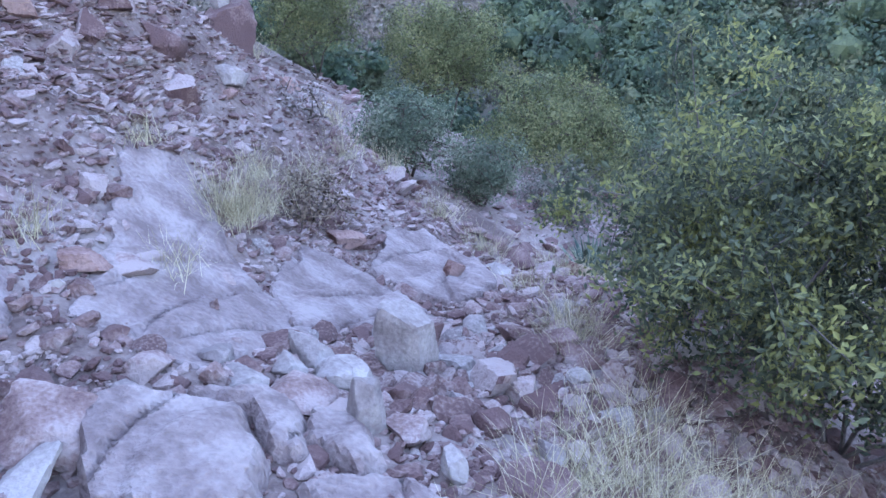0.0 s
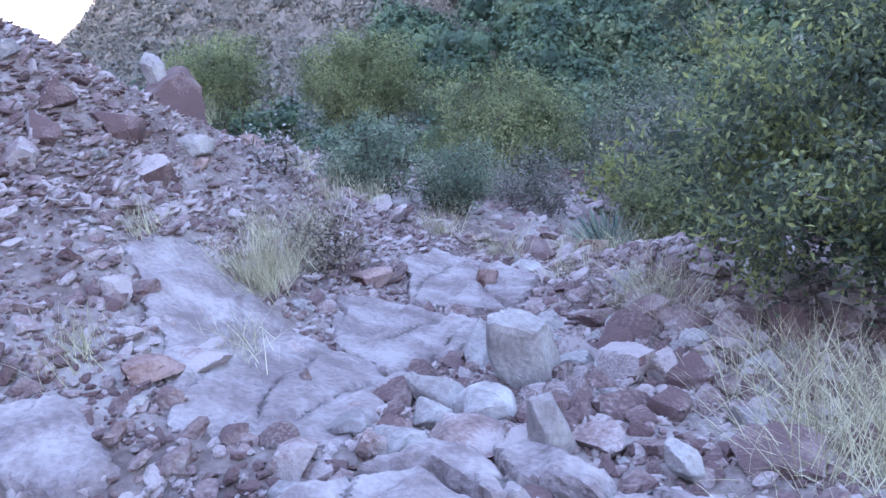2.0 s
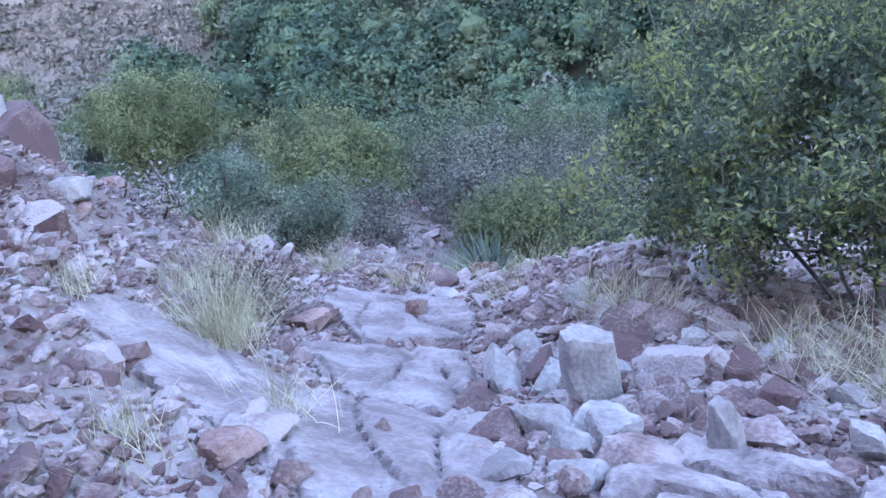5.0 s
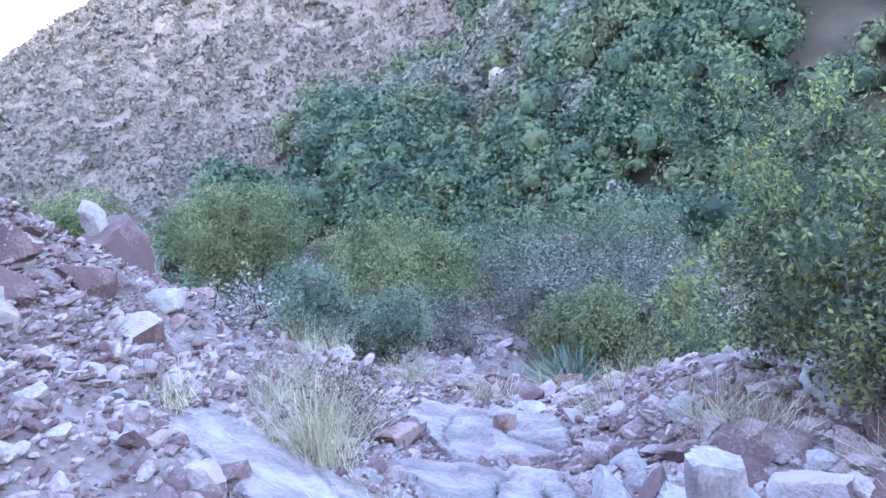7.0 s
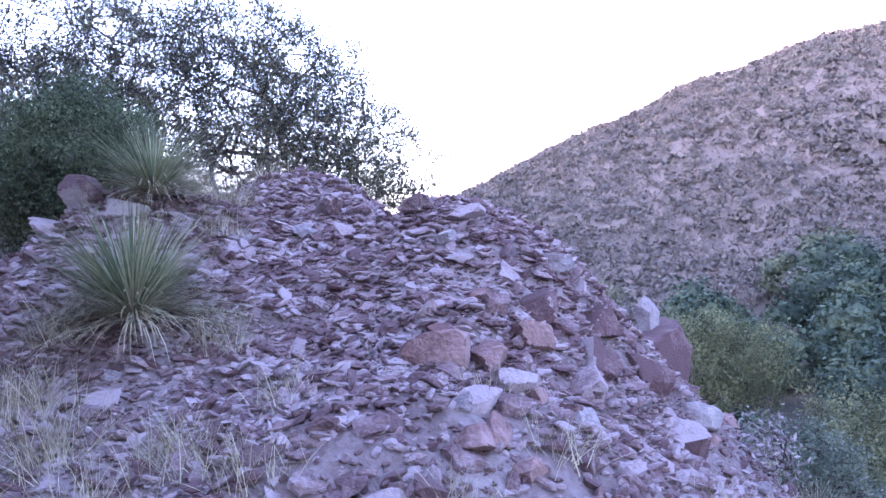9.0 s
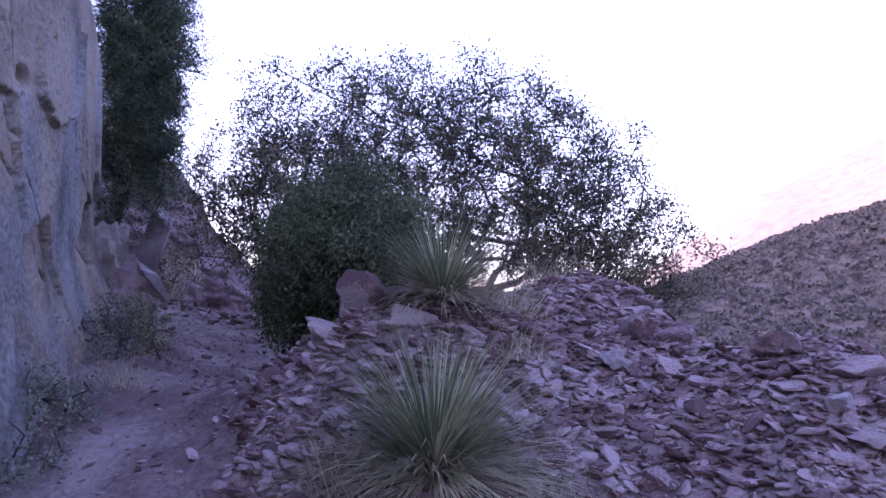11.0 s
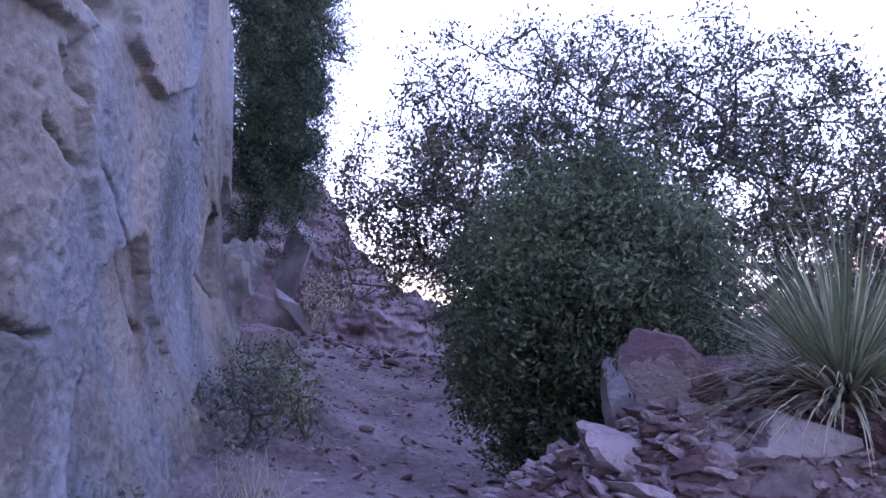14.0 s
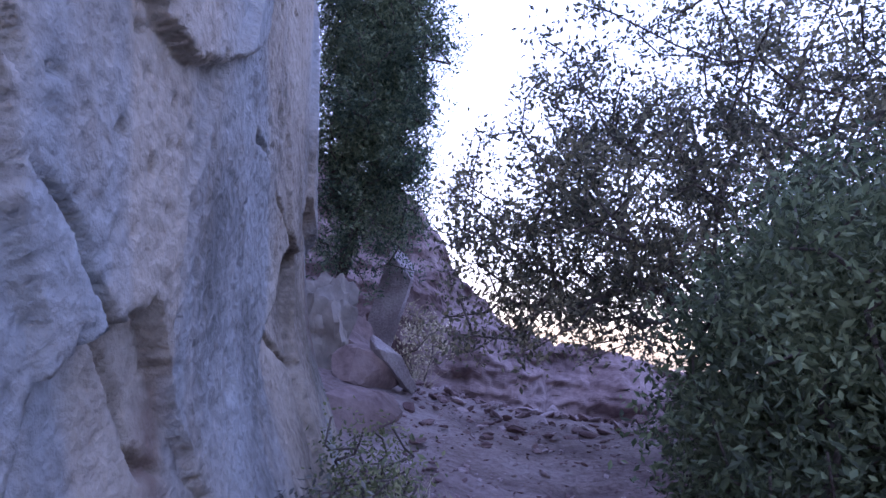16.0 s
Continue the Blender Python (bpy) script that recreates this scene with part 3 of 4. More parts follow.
    faces = [(a * nh + b, (a + 1) * nh + b, (a + 1) * nh + b + 1, a * nh + b + 1) for a in range(nu - 1) for b in range(nh - 1)]
    # back and lid, so that the wall is a solid mass
    k = len(rows)
    rows += [(-9, y, 9.6) for y in (-12, 8.3)] + [(-9, y, -1) for y in (-12, 8.3)]
    top = [a * nh + nh - 1 for a in range(nu)]
    faces.append(tuple(top) + (k + 1, k))
    faces.append((k, k + 1, k + 3, k + 2))
    me = mesh_from("cliff", rows, faces, M_CLIFF)
    tagged(new("cliff", me), "tall pale grey rock cliff with upright cracks", "cliff", kind="structure")


build_cliff()


def outcrop():
    """A broken ridge of dark rock that falls away to the canyon."""
    xs, ts = np.arange(-6.2, 1.0, 0.05), np.linspace(0, 1, 90)
    rows = []
    for x in xs:
        crest = float(np.interp(x, (-6.2, -4.4, -3.5, -3.15, -2.82, -2.4, -2.0, -1.4, -0.6, 1.0), (5.3, 4.8, 4.15, 3.75, 3.1, 2.75, 2.35, 2.2, 2.1, 1.7)))
        crest += 0.10 * noise.noise((x * 2.5, 1.0, 2.0)) + 0.06 * noise.noise((x * 7, 4.0, 2.0))
        for t in ts:
            y = 12.3 + 1.6 * t ** 1.5 if t < 0.8 else 12.3 + 1.6 * 0.8 ** 1.5 + (t - 0.8) * 8
            z = 0.6 + (crest - 0.6) * (min(1, t / 0.8) ** 0.8 if t < 0.8 else 1 - 3.2 * (t - 0.8) ** 1.2)
            p = (x * 1.3, y * 1.3, z * 1.3)
            bed = noise.noise((x * 0.8, y, z * 5.0))
            o = 0.34 * noise.noise(p) + 0.16 * abs(noise.noise((x * 3.4, y * 3.4, z * 3.4))) + 0.10 * bed + 0.06 * noise.noise((x * 9, y * 9, z * 9))
            rows.append((x + 0.4 * o, y - o, z))
    n = len(ts)
    faces = [(a * n + b, (a + 1) * n + b, (a + 1) * n + b + 1, a * n + b + 1) for a in range(len(xs) - 1) for b in range(n - 1)]
    tagged(new("rock_outcrop", mesh_from("rock_outcrop", rows, faces, M_DARKROCK, flat=True)), "dark reddish broken rock ridge beyond the trail's crest", "rock")


outcrop()
rock("leaning_slab", (-2.92, 10.2), (0.20, 0.2, 0.86), 43, M_PALE, "pale upright rock slab leaning at the trail's edge", (0, 8, 20), 0.95, sink=0.05, n=9)
rock("flat_slab", (-2.42, 8.6), (0.30, 0.15, 0.09), 44, M_PALE, "pale tilted flat rock at the foot of the cliff", (10, 40, 60), 0.8, sink=0.1, n=9)
for s, (x, y, a) in enumerate(((-2.95, 9.4, 0.4), (-2.6, 8.6, 0.35), (-3.3, 9.9, 0.5), (-2.3, 7.4, 0.3), (-3.6, 10.8, 0.45))):
    rock("talus_rock", (x, y), (a, a * 0.8, a * 0.6), 50 + s, M_DARKROCK, "grey rubble block at the cliff's foot", (s * 40, 20, s * 70), 0.8, group="talus blocks")

rock("talus_rock", (-3.15, 9.0), (0.34, 0.34, 0.62), 57, M_CRAG, "tall grey rubble block under the juniper", (6, 4, 30), 0.9, sink=0.2, n=24, group="talus blocks", rough=0.24)

# bedrock sheets worn smooth along the wash
def bedrock(outline, rise, label, seed):
    """A sheet over the ground within an outline, with bedding, joints and broken edges that go down into the dirt."""
    p = np.array(outline)
    xs, ys = np.arange(p[:, 0].min() - 0.08, p[:, 0].max() + 0.08, 0.02), np.arange(p[:, 1].min() - 0.08, p[:, 1].max() + 0.08, 0.02)
    x, y = (a.ravel() for a in np.meshgrid(xs, ys, indexing="ij"))
    along, across = x * 0.62 + y * 0.78, x * 0.78 - y * 0.62
    rag = field(x, y, 5, 5, seed + 0.5) * 0.05 + field(x, y, 17, 17, seed + 0.2) * 0.02
    sd = inside(x, y, outline) + rag
    steps = across * 3.1 + 0.5 * field(x, y, 1.7, 1.7, seed + 3.0)
    terrace = (np.floor(steps) + smooth(0.8, 1.0, steps - np.floor(steps))) / 3.1 - across
    z = ground_height(x, y) + rise * smooth(-0.015, 0.03, sd) - 0.2 * (1 - smooth(-0.05, 0.0, sd))
    z += 0.10 * terrace + 0.014 * field(along, across, 1.3, 3.5, seed + 5.0) + 0.014 * np.abs(field(along, across, 4, 12, seed + 6.0)) + 0.010 * field(x, y, 9, 9, seed + 9.0) + 0.008 * np.abs(field(x, y, 21, 21, seed + 7.0))
    joint = np.abs(field(along, across, 0.8, 2.4, seed + 8.0))
    z -= 0.035 * (1 - smooth(0.0, 0.035, joint))
    keep = (sd > -0.06).reshape(len(xs), len(ys))
    n = len(ys)
    i, j = np.nonzero(keep[:-1, :-1] & keep[1:, :-1] & keep[:-1, 1:] & keep[1:, 1:])
    k = i * n + j
    f = np.stack([k, k + n, k + n + 1, k + 1], 1)
    used, back = np.unique(f, return_inverse=True)
    v = np.stack([x, y, z], 1)[used]
    centre = np.array([p[:, 0].mean(), p[:, 1].mean(), float(ground_height(p[:, 0].mean(), p[:, 1].mean()))])
    ob = new("bedrock_ledge", mesh_from("bedrock_ledge", v - centre, back.reshape(-1, 4), M_SLAB))
    ob.data.set_sharp_from_angle(angle=radians(32))
    ob.location = centre
    tagged(ob, label, "rock", "bedrock ledges")


for k, (outline, rise, label) in enumerate(SHEETS):
    bedrock(outline, rise, label, 60 + k)

# stones by place: x, y, half width, half height, kind
WASH = ((4.04, -0.84, 0.134, 0.16, "p"), (4.25, -1.6, 0.17, 0.165, "r"), (4.28, -1.8, 0.08, 0.107, "r"), (3.38, -2.05, 0.075, 0.155, "p"), (3.4, -1.44, 0.115, 0.10, "p"),
        (3.4, -1.66, 0.098, 0.082, "p"), (3.53, -2.13, 0.09, 0.075, "r"), (2.98, -1.5, 0.09, 0.063, "p"), (3.3, -1.28, 0.095, 0.055, "r"), (4.18, -1.0, 0.114, 0.085, "r"), (4.3, -1.9, 0.112, 0.068, "r"),
        (3.64, -1.8, 0.066, 0.063, "r"), (4.76, -0.58, 0.11, 0.088, "p"), (4.93, -0.83, 0.12, 0.08, "r"), (4.98, -1.1, 0.15, 0.075, "r"), (5.25, 0.58, 0.095, 0.097, "d"), (4.92, -0.3, 0.09, 0.104, "r"))
WASH_EDGE = ((5.32, -1.22, 0.105, 0.06, "r"), (5.78, -1.44, 0.15, 0.07, "p"), (4.04, -2.33, 0.07, 0.068, "p"), (3.54, -2.44, 0.06, 0.09, "p"), (5.55, -1.95, 0.124, 0.061, "r"), (3.2, -1.86, 0.16, 0.055, "r"),
             (3.03, -1.72, 0.09, 0.055, "p"), (3.32, -1.96, 0.085, 0.055, "r"), (2.6, -0.8, 0.11, 0.06, "d"), (2.75, 0.0, 0.074, 0.057, "r"), (2.43, -1.0, 0.054, 0.041, "r"), (2.17, -0.54, 0.069, 0.045, "r"),
             (4.36, -2.05, 0.08, 0.046, "r"), (3.89, -2.13, 0.08, 0.053, "r"), (6.95, 1.06, 0.164, 0.11, "d"), (5.78, 0.7, 0.137, 0.066, "p"), (4.46, 0.82, 0.129, 0.1, "d"), (2.75, -0.72, 0.13, 0.06, "r"))
SLAB_FOOT = ((2.36, -2.02, 0.165, 0.13, "r"), (2.28, -2.2, 0.117, 0.062, "p"), (2.17, -2.22, 0.063, 0.072, "d"), (2.6, -1.78, 0.062, 0.048, "p"), (3.46, -1.6, 0.13, 0.08, "p"), (3.06, -1.66, 0.067, 0.058, "r"),
             (3.22, -1.59, 0.07, 0.061, "p"), (2.92, -1.76, 0.048, 0.062, "r"), (2.68, -1.66, 0.086, 0.062, "r"), (2.43, -1.46, 0.062, 0.052, "r"), (2.56, -1.05, 0.063, 0.066, "r"), (2.47, -1.02, 0.045, 0.041, "p"),
             (2.33, -1.66, 0.074, 0.061, "r"), (2.25, -1.68, 0.053, 0.048, "r"), (3.76, -2.62, 0.18, 0.07, "r"), (4.08, -2.7, 0.087, 0.062, "r"), (3.64, -2.26, 0.064, 0.043, "r"), (2.63, -1.4, 0.069, 0.053, "r"))
BANK = ((2.1, 1.43, 0.18, 0.13, "d"), (2.31, 1.34, 0.13, 0.11, "d"), (2.34, 1.1, 0.18, 0.10, "r"), (2.87, 1.9, 0.17, 0.14, "r"), (3.18, 2.27, 0.15, 0.10, "p"), (3.3, 2.0, 0.17, 0.14, "r"),
        (3.42, 2.04, 0.07, 0.06, "r"), (3.6, 1.95, 0.22, 0.2, "r"), (3.62, 1.62, 0.17, 0.2, "r"), (2.56, 1.84, 0.108, 0.09, "r"), (2.5, 1.92, 0.094, 0.072, "d"), (4.02, 1.95, 0.076, 0.066, "d"),
        (2.36, 0.96, 0.065, 0.071, "d"), (2.0, 0.56, 0.084, 0.073, "d"), (2.12, 0.71, 0.067, 0.051, "r"), (2.05, 0.39, 0.081, 0.07, "d"), (2.31, 0.47, 0.065, 0.062, "r"), (1.82, 0.46, 0.08, 0.046, "r"))
BANK_TOP = ((1.54, 1.03, 0.052, 0.053, "r"), (2.21, 1.97, 0.054, 0.053, "r"), (1.72, 1.15, 0.061, 0.042, "r"), (2.5, 0.91, 0.079, 0.06, "r"), (2.0, 0.73, 0.107, 0.068, "r"), (2.15, 0.78, 0.11, 0.084, "r"),
            (1.9, 0.5, 0.1, 0.07, "d"), (2.07, 0.22, 0.093, 0.06, "r"), (1.85, 0.23, 0.1, 0.07, "r"), (1.66, 3.56, 0.147, 0.05, "r"), (1.93, 3.93, 0.09, 0.047, "r"), (2.55, 2.98, 0.175, 0.08, "r"),
            (2.73, 2.6, 0.165, 0.07, "r"), (2.2, 1.62, 0.12, 0.08, "d"), (2.68, 1.6, 0.15, 0.12, "d"), (2.85, 1.35, 0.13, 0.12, "r"), (3.05, 1.62, 0.16, 0.13, "r"), (4.08, 2.1, 0.17, 0.17, "p"))
# the boulder that stands clear of the rest
rock("boulder", (3.9, -1.42), (0.125, 0.11, 0.2), 107, M_PALE, "pale blunt-topped boulder standing in the wash", (4, -7, 25), 0.92, n=10, sink=0.15, rough=0.05)
NAMED = (  # x, y, sizes, kind, label
    (4.32, 2.98, 0.34, 0.3, 0.28, "r", "big reddish boulder at the mound's end"), (4.78, 2.76, 0.15, 0.1, 0.09, "d", "dark red stone tucked under the bank"),
    (0.3, 4.32, 0.15, 0.11, 0.27, "p", "upright pale slab beside the bush"), (0.52, 4.15, 0.18, 0.15, 0.22, "r", "mauve boulder beside the yucca"),
    (0.35, 3.85, 0.16, 0.12, 0.13, "r", "mauve block below the bush"), (0.15, 3.7, 0.13, 0.11, 0.08, "r", "angular stone beside the trail"), (0.6, 3.5, 0.15, 0.11, 0.09, "p", "pale stone under the yucca"))
kinds = {"p": (M_PALE, "pale"), "r": (M_ROCK, "mauve"), "d": (M_RED, "dark reddish")}
rng = np.random.default_rng(5)
ROCKS = list(NAMED)
big = None
for spots, where in ((WASH, "in the dry wash"), (WASH_EDGE, "at the wash's edge"), (SLAB_FOOT, "around the broad bedrock slab"), (BANK, "broken out of the bank"), (BANK_TOP, "on the rubble mound")):
    for x, y, a, b, kind in spots:
        shape = "upright" if b > 1.3 * a else "flat" if b < 0.55 * a else "angular"
        f = 0.85 if "bank" in where or "mound" in where else 1.0
        ROCKS.append((x, y, a * 1.05 * f, a * 0.85 * f, b * 1.02 * f, kind, f"{kinds[kind][1]} {shape} {'boulder' if a > 0.1 else 'stone'} {where}"))
for k, (x, y, sx, sy, sz, kind, label) in enumerate(ROCKS):
    lean = 9 if sz > sx else 20
    made = rock("boulder" if max(sx, sy, sz) > 0.12 else "stone", (x, y), (sx, sy, sz), 100 + k, kinds[kind][0], label,
         (rng.uniform(-lean, lean), rng.uniform(-lean, lean), rng.uniform(0, 360)), 0.85, level=4, n=11 + k % 4, sink=0.42 if "bank" in label or "mound" in label or "trail" in label or "yucca" in label else 0.24, rough=0.055)
    big = made if k == 0 else big
top = max((v.co.z for v in big.data.vertices if abs(v.co.x) < 0.08 and abs(v.co.y) < 0.08), default=0.2) + big.location.z
rock("stone", (4.34, 3.0), (0.11, 0.08, 0.17), 151, M_PALE, "small pointed pale stone on top of a boulder", (0, 8, 30), 0.9, sink=0, n=9, z=top + 0.07)

# ---- shrubs and trees ----
woody("laurel_bush", (0.25, 5.0, gz(0.25, 5.0)), (0.17, 4.98, 1.82), (0.74, 0.76, 0.84), "dense dark green leafy bush beside the trail", "bush", M_BUSH, 1100, 95, 0.032, 7,
      spread=0.06, stems=4, inner=0.25, low=-0.95, lump=0.14, tip=0.004)
woody("oak_tree", (1.5, 8.3, gz(1.5, 8.3)), (1.1, 8.3, 2.75), (3.2, 2.2, 1.9), "spreading small-leaved oak with dark twisted limbs", "tree", M_TREE, 1500, 72, 0.048, 8,
      droop=0.26, spread=0.08, stems=5, inner=0.35, low=-0.42, lump=0.16, tip=0.0066, power=0.42)
woody("juniper", (-3.35, 9.7, gz(-3.35, 9.7)), (-2.98, 9.45, 4.8), (0.70, 0.75, 2.2), "tall dark juniper growing behind the cliff", "tree", M_JUNIPER, 1300, 85, 0.05, 9,
      spread=0.075, inner=0.1, low=-0.98, lump=0.34, first=((0.05, 0, 0.8), (0.25, -0.1, 1.6)), slim=0.35)
woody("scrub_oak", (6.1, -2.3, gz(6.1, -2.3)), (6.3, -2.2, -0.78), (1.3, 1.45, 0.98), "scrub oak with grey twigs and yellow-green leaves", "shrub", M_OAK, 560, 135, 0.046, 10,
      spread=0.075, bark=M_TWIG, stems=6, inner=0.4, low=-0.9, lump=0.42, tip=0.0034)
woody("scrub_oak", (7.4, -3.9, gz(7.4, -3.9)), (7.3, -4.0, -1.2), (1.5, 1.4, 1.2), "dark scrub oak on the slope below the trail", "shrub", M_OAK, 380, 44, 0.06, 11,
      spread=0.10, bark=M_TWIG, stems=4, inner=0.35, low=-0.9, lump=0.25)


def shrub(x, y, z, r, h, mat, label, seed, twigs=140, per=26, leaf=0.09, spread=0.12, name="shrub", group=""):
    base = gz(x, y)
    woody(name, (x, y, base), (x, y, max(z, base + 0.4 * h)), (r, r, h), label, "shrub", mat, twigs, per, leaf, seed, spread=spread, stems=3, inner=0.3, low=-0.9, lump=0.26, tip=0.005, group=group, along=True)


shrub(6.45, 3.7, -1.35, 0.62, 0.5, M_SAGE, "grey-green sage bush beside dry grass", 21, 300, 40, 0.045, 0.07)
shrub(7.5, 3.6, -2.0, 0.55, 0.42, M_SAGE, "small grey-green sage bush on the slope", 22, 220, 36, 0.045, 0.07)
shrub(10.6, 9.9, -1.5, 1.35, 1.05, M_GREEN, "rounded yellow-green oak shrub on the spur", 23, 420, 52, 0.07, 0.11)
shrub(8.4, 11.8, -0.6, 1.1, 0.9, M_GREEN, "yellow-green oak shrub behind the mound", 24, 300, 44, 0.07, 0.11)
shrub(11.0, 6.6, -2.8, 1.55, 1.2, M_GREEN, "broad light green oak shrub in the draw", 25, 460, 48, 0.07, 0.12)
shrub(10.4, 2.6, -3.7, 0.9, 0.8, M_GREEN, "bright green shrub below the trail", 26, 260, 44, 0.065, 0.10)
shrub(12.5, 4.6, -4.2, 1.5, 1.2, M_BRUSH, "greyish leafless brush in the draw", 27, 320, 30, 0.07, 0.14)
shrub(11.4, 3.6, -4.2, 1.1, 1.0, M_BRUSH, "tangled grey brush below the trail", 34, 260, 30, 0.07, 0.13)
shrub(9.2, 4.3, -3.1, 0.8, 0.55, M_BRUSH, "low grey brush beside the sage", 35, 200, 26, 0.05, 0.10)
shrub(9.6, 0.2, -4.0, 1.3, 1.0, M_OAK, "dark oak brush on the canyon side", 28, 300, 44, 0.065, 0.11)
shrub(13.8, 9.4, -4.0, 1.6, 1.2, M_FAROAK, "dull green oak shrub farther down", 29, 300, 40, 0.08, 0.14)
shrub(14.5, 6.2, -5.2, 1.9, 1.6, M_FAROAK, "dull green oak in the draw's bottom", 37, 320, 40, 0.09, 0.16)
shrub(13.6, 3.2, -4.2, 1.2, 0.9, M_BRUSH, "grey brush on the canyon lip", 39, 260, 36, 0.07, 0.13)
shrub(15.2, 3.8, -4.4, 1.5, 1.2, M_FAROAK, "tangled brush on the canyon lip", 40, 260, 36, 0.07, 0.13)
shrub(16.6, 5.2, -4.7, 1.6, 1.3, M_FAROAK, "dull brush over the canyon edge", 41, 260, 36, 0.07, 0.13)
shrub(12.2, 2.2, -4.2, 0.9, 0.7, M_BRUSH, "low grey brush beside green shrubs", 42, 260, 36, 0.07, 0.13)
shrub(4.25, 1.05, -1.0, 0.36, 0.26, M_BROWN, "dead brown brush beside the bedrock", 38, 90, 22, 0.04, 0.07)
shrub(-2.0, 4.2, 0.9, 0.3, 0.3, M_SAGE, "low grey weed at the cliff's foot", 30, 40, 22, 0.035, 0.06)
shrub(-1.5, 5.4, 1.2, 0.28, 0.3, M_GREEN, "small green weed at the cliff's foot", 31, 40, 22, 0.035, 0.06)
shrub(-1.35, 3.2, 0.7, 0.25, 0.22, M_SAGE, "low grey weed beside the trail", 32, 36, 20, 0.03, 0.05)
shrub(-1.45, 3.7, 0.5, 0.26, 0.26, M_SAGE, "grey weed rooted under the cliff", 80, 60, 26, 0.03, 0.05)
shrub(-1.6, 4.9, 0.5, 0.3, 0.3, M_BRUSH, "dry grey brush under the cliff", 81, 60, 26, 0.03, 0.05)
shrub(-1.75, 5.9, 0.5, 0.3, 0.3, M_GREEN, "green weed beside the cliff", 82, 60, 26, 0.03, 0.05)
shrub(-1.35, 2.6, 0.5, 0.22, 0.22, M_BRUSH, "dry weed beside the trail", 83, 60, 26, 0.03, 0.05)
shrub(-2.6, 10.6, 2.1, 0.3, 0.4, M_STRAW, "yellowing weed beside the leaning slab", 33, 40, 22, 0.05, 0.07)
shrub(4.75, 2.35, -0.5, 0.3, 0.22, M_PALE, "dead bleached weed with white stalks", 36, 40, 12, 0.05, 0.06)

# ---- yuccas, agaves and grass ----
def yucca(x, y, seed, n, size, label):
    """A rosette of narrow arching leaves over a skirt of dead ones."""
    root = new("yucca")
    root.location = (x, y, gz(x, y) - 0.02)
    rng = np.random.default_rng(seed)
    for name, count, ln, spread, width, bow, rise, mat in (("upright_leaves", n // 3, size * 0.95, 0.9, 0.009, 0.18, 0.05, M_YUCCA), ("rosette", n, size * 1.1, 1.2, 0.008, 0.28, 0.36, M_YUCCA),
                                                          ("dry_skirt", int(n * 0.8), size * 0.95, 1.2, 0.007, 0.40, 0.7, M_STRAW)):
        v, f = blades(rng, count, ln, spread, width, bow, rise)
        v[:, 2] += 0.06 if name == "dry_skirt" else 0.10
        tagged(part(name, mesh_from(name, v, f, mat, flat=True), root, "straw-coloured dead leaves" if mat is M_STRAW else ""), kind="stuff")
    tagged(root, label, "yucca")


yucca(0.80, 3.62, 1, 520, 0.62, "green narrow-leaved yucca with curling dry tips")
yucca(0.70, 2.35, 2, 700, 0.70, "green narrow-leaved yucca over straw-coloured dead leaves")
tuft("agave", (7.3, 1.2), 5, 60, 0.55, 0.85, 0.05, 0.02, M_AGAVE, "blue-green stiff agave rosette", "agave", 0.1)
tuft("agave", (7.7, 1.7), 6, 60, 0.5, 0.85, 0.045, 0.02, M_SAGE, "grey-green stiff agave rosette", "agave", 0.1)

# grass: x, y, height, blades
GRASS_OAK = (
    (3.7, -2.75, 0.4, 150), (4.0, -2.5, 0.4, 150), (4.35, -2.95, 0.45, 170), (4.35, -2.1, 0.4, 120), (3.95, -3.1, 0.45, 170), (4.7, -2.7, 0.5, 170),
    (4.4, -3.4, 0.5, 170), (4.75, -3.3, 0.5, 150), (3.9, -2.9, 0.45, 200), (4.2, -2.7, 0.5, 220), (4.5, -2.4, 0.5, 160), (4.05, -3.35, 0.5, 220),
    (4.6, -3.1, 0.6, 240), (4.9, -2.0, 0.5, 140), (3.6, -3.3, 0.35, 140), (3.3, -3.0, 0.3, 90), (4.9, -3.6, 0.6, 200),
)
GRASS_WASH = (
    (3.5, 0.42, 0.5, 260), (3.75, 0.7, 0.4, 150), (4.25, 1.35, 0.35, 90), (4.5, 1.6, 0.4, 90), (5.0, 2.2, 0.4, 90), (5.6, 2.6, 0.4, 90),
    (3.9, 1.2, 0.35, 90), (5.1, -1.2, 0.4, 110), (5.3, -0.9, 0.4, 90), (6.0, 1.3, 0.4, 90), (6.6, 1.0, 0.4, 80), (5.6, 0.0, 0.3, 60),
    (2.95, -0.55, 0.28, 70), (4.5, 3.1, 0.35, 110), (5.2, 3.0, 0.4, 110), (5.9, 2.0, 0.45, 110), (6.4, 0.2, 0.4, 90), (3.1, 0.75, 0.3, 70),
)
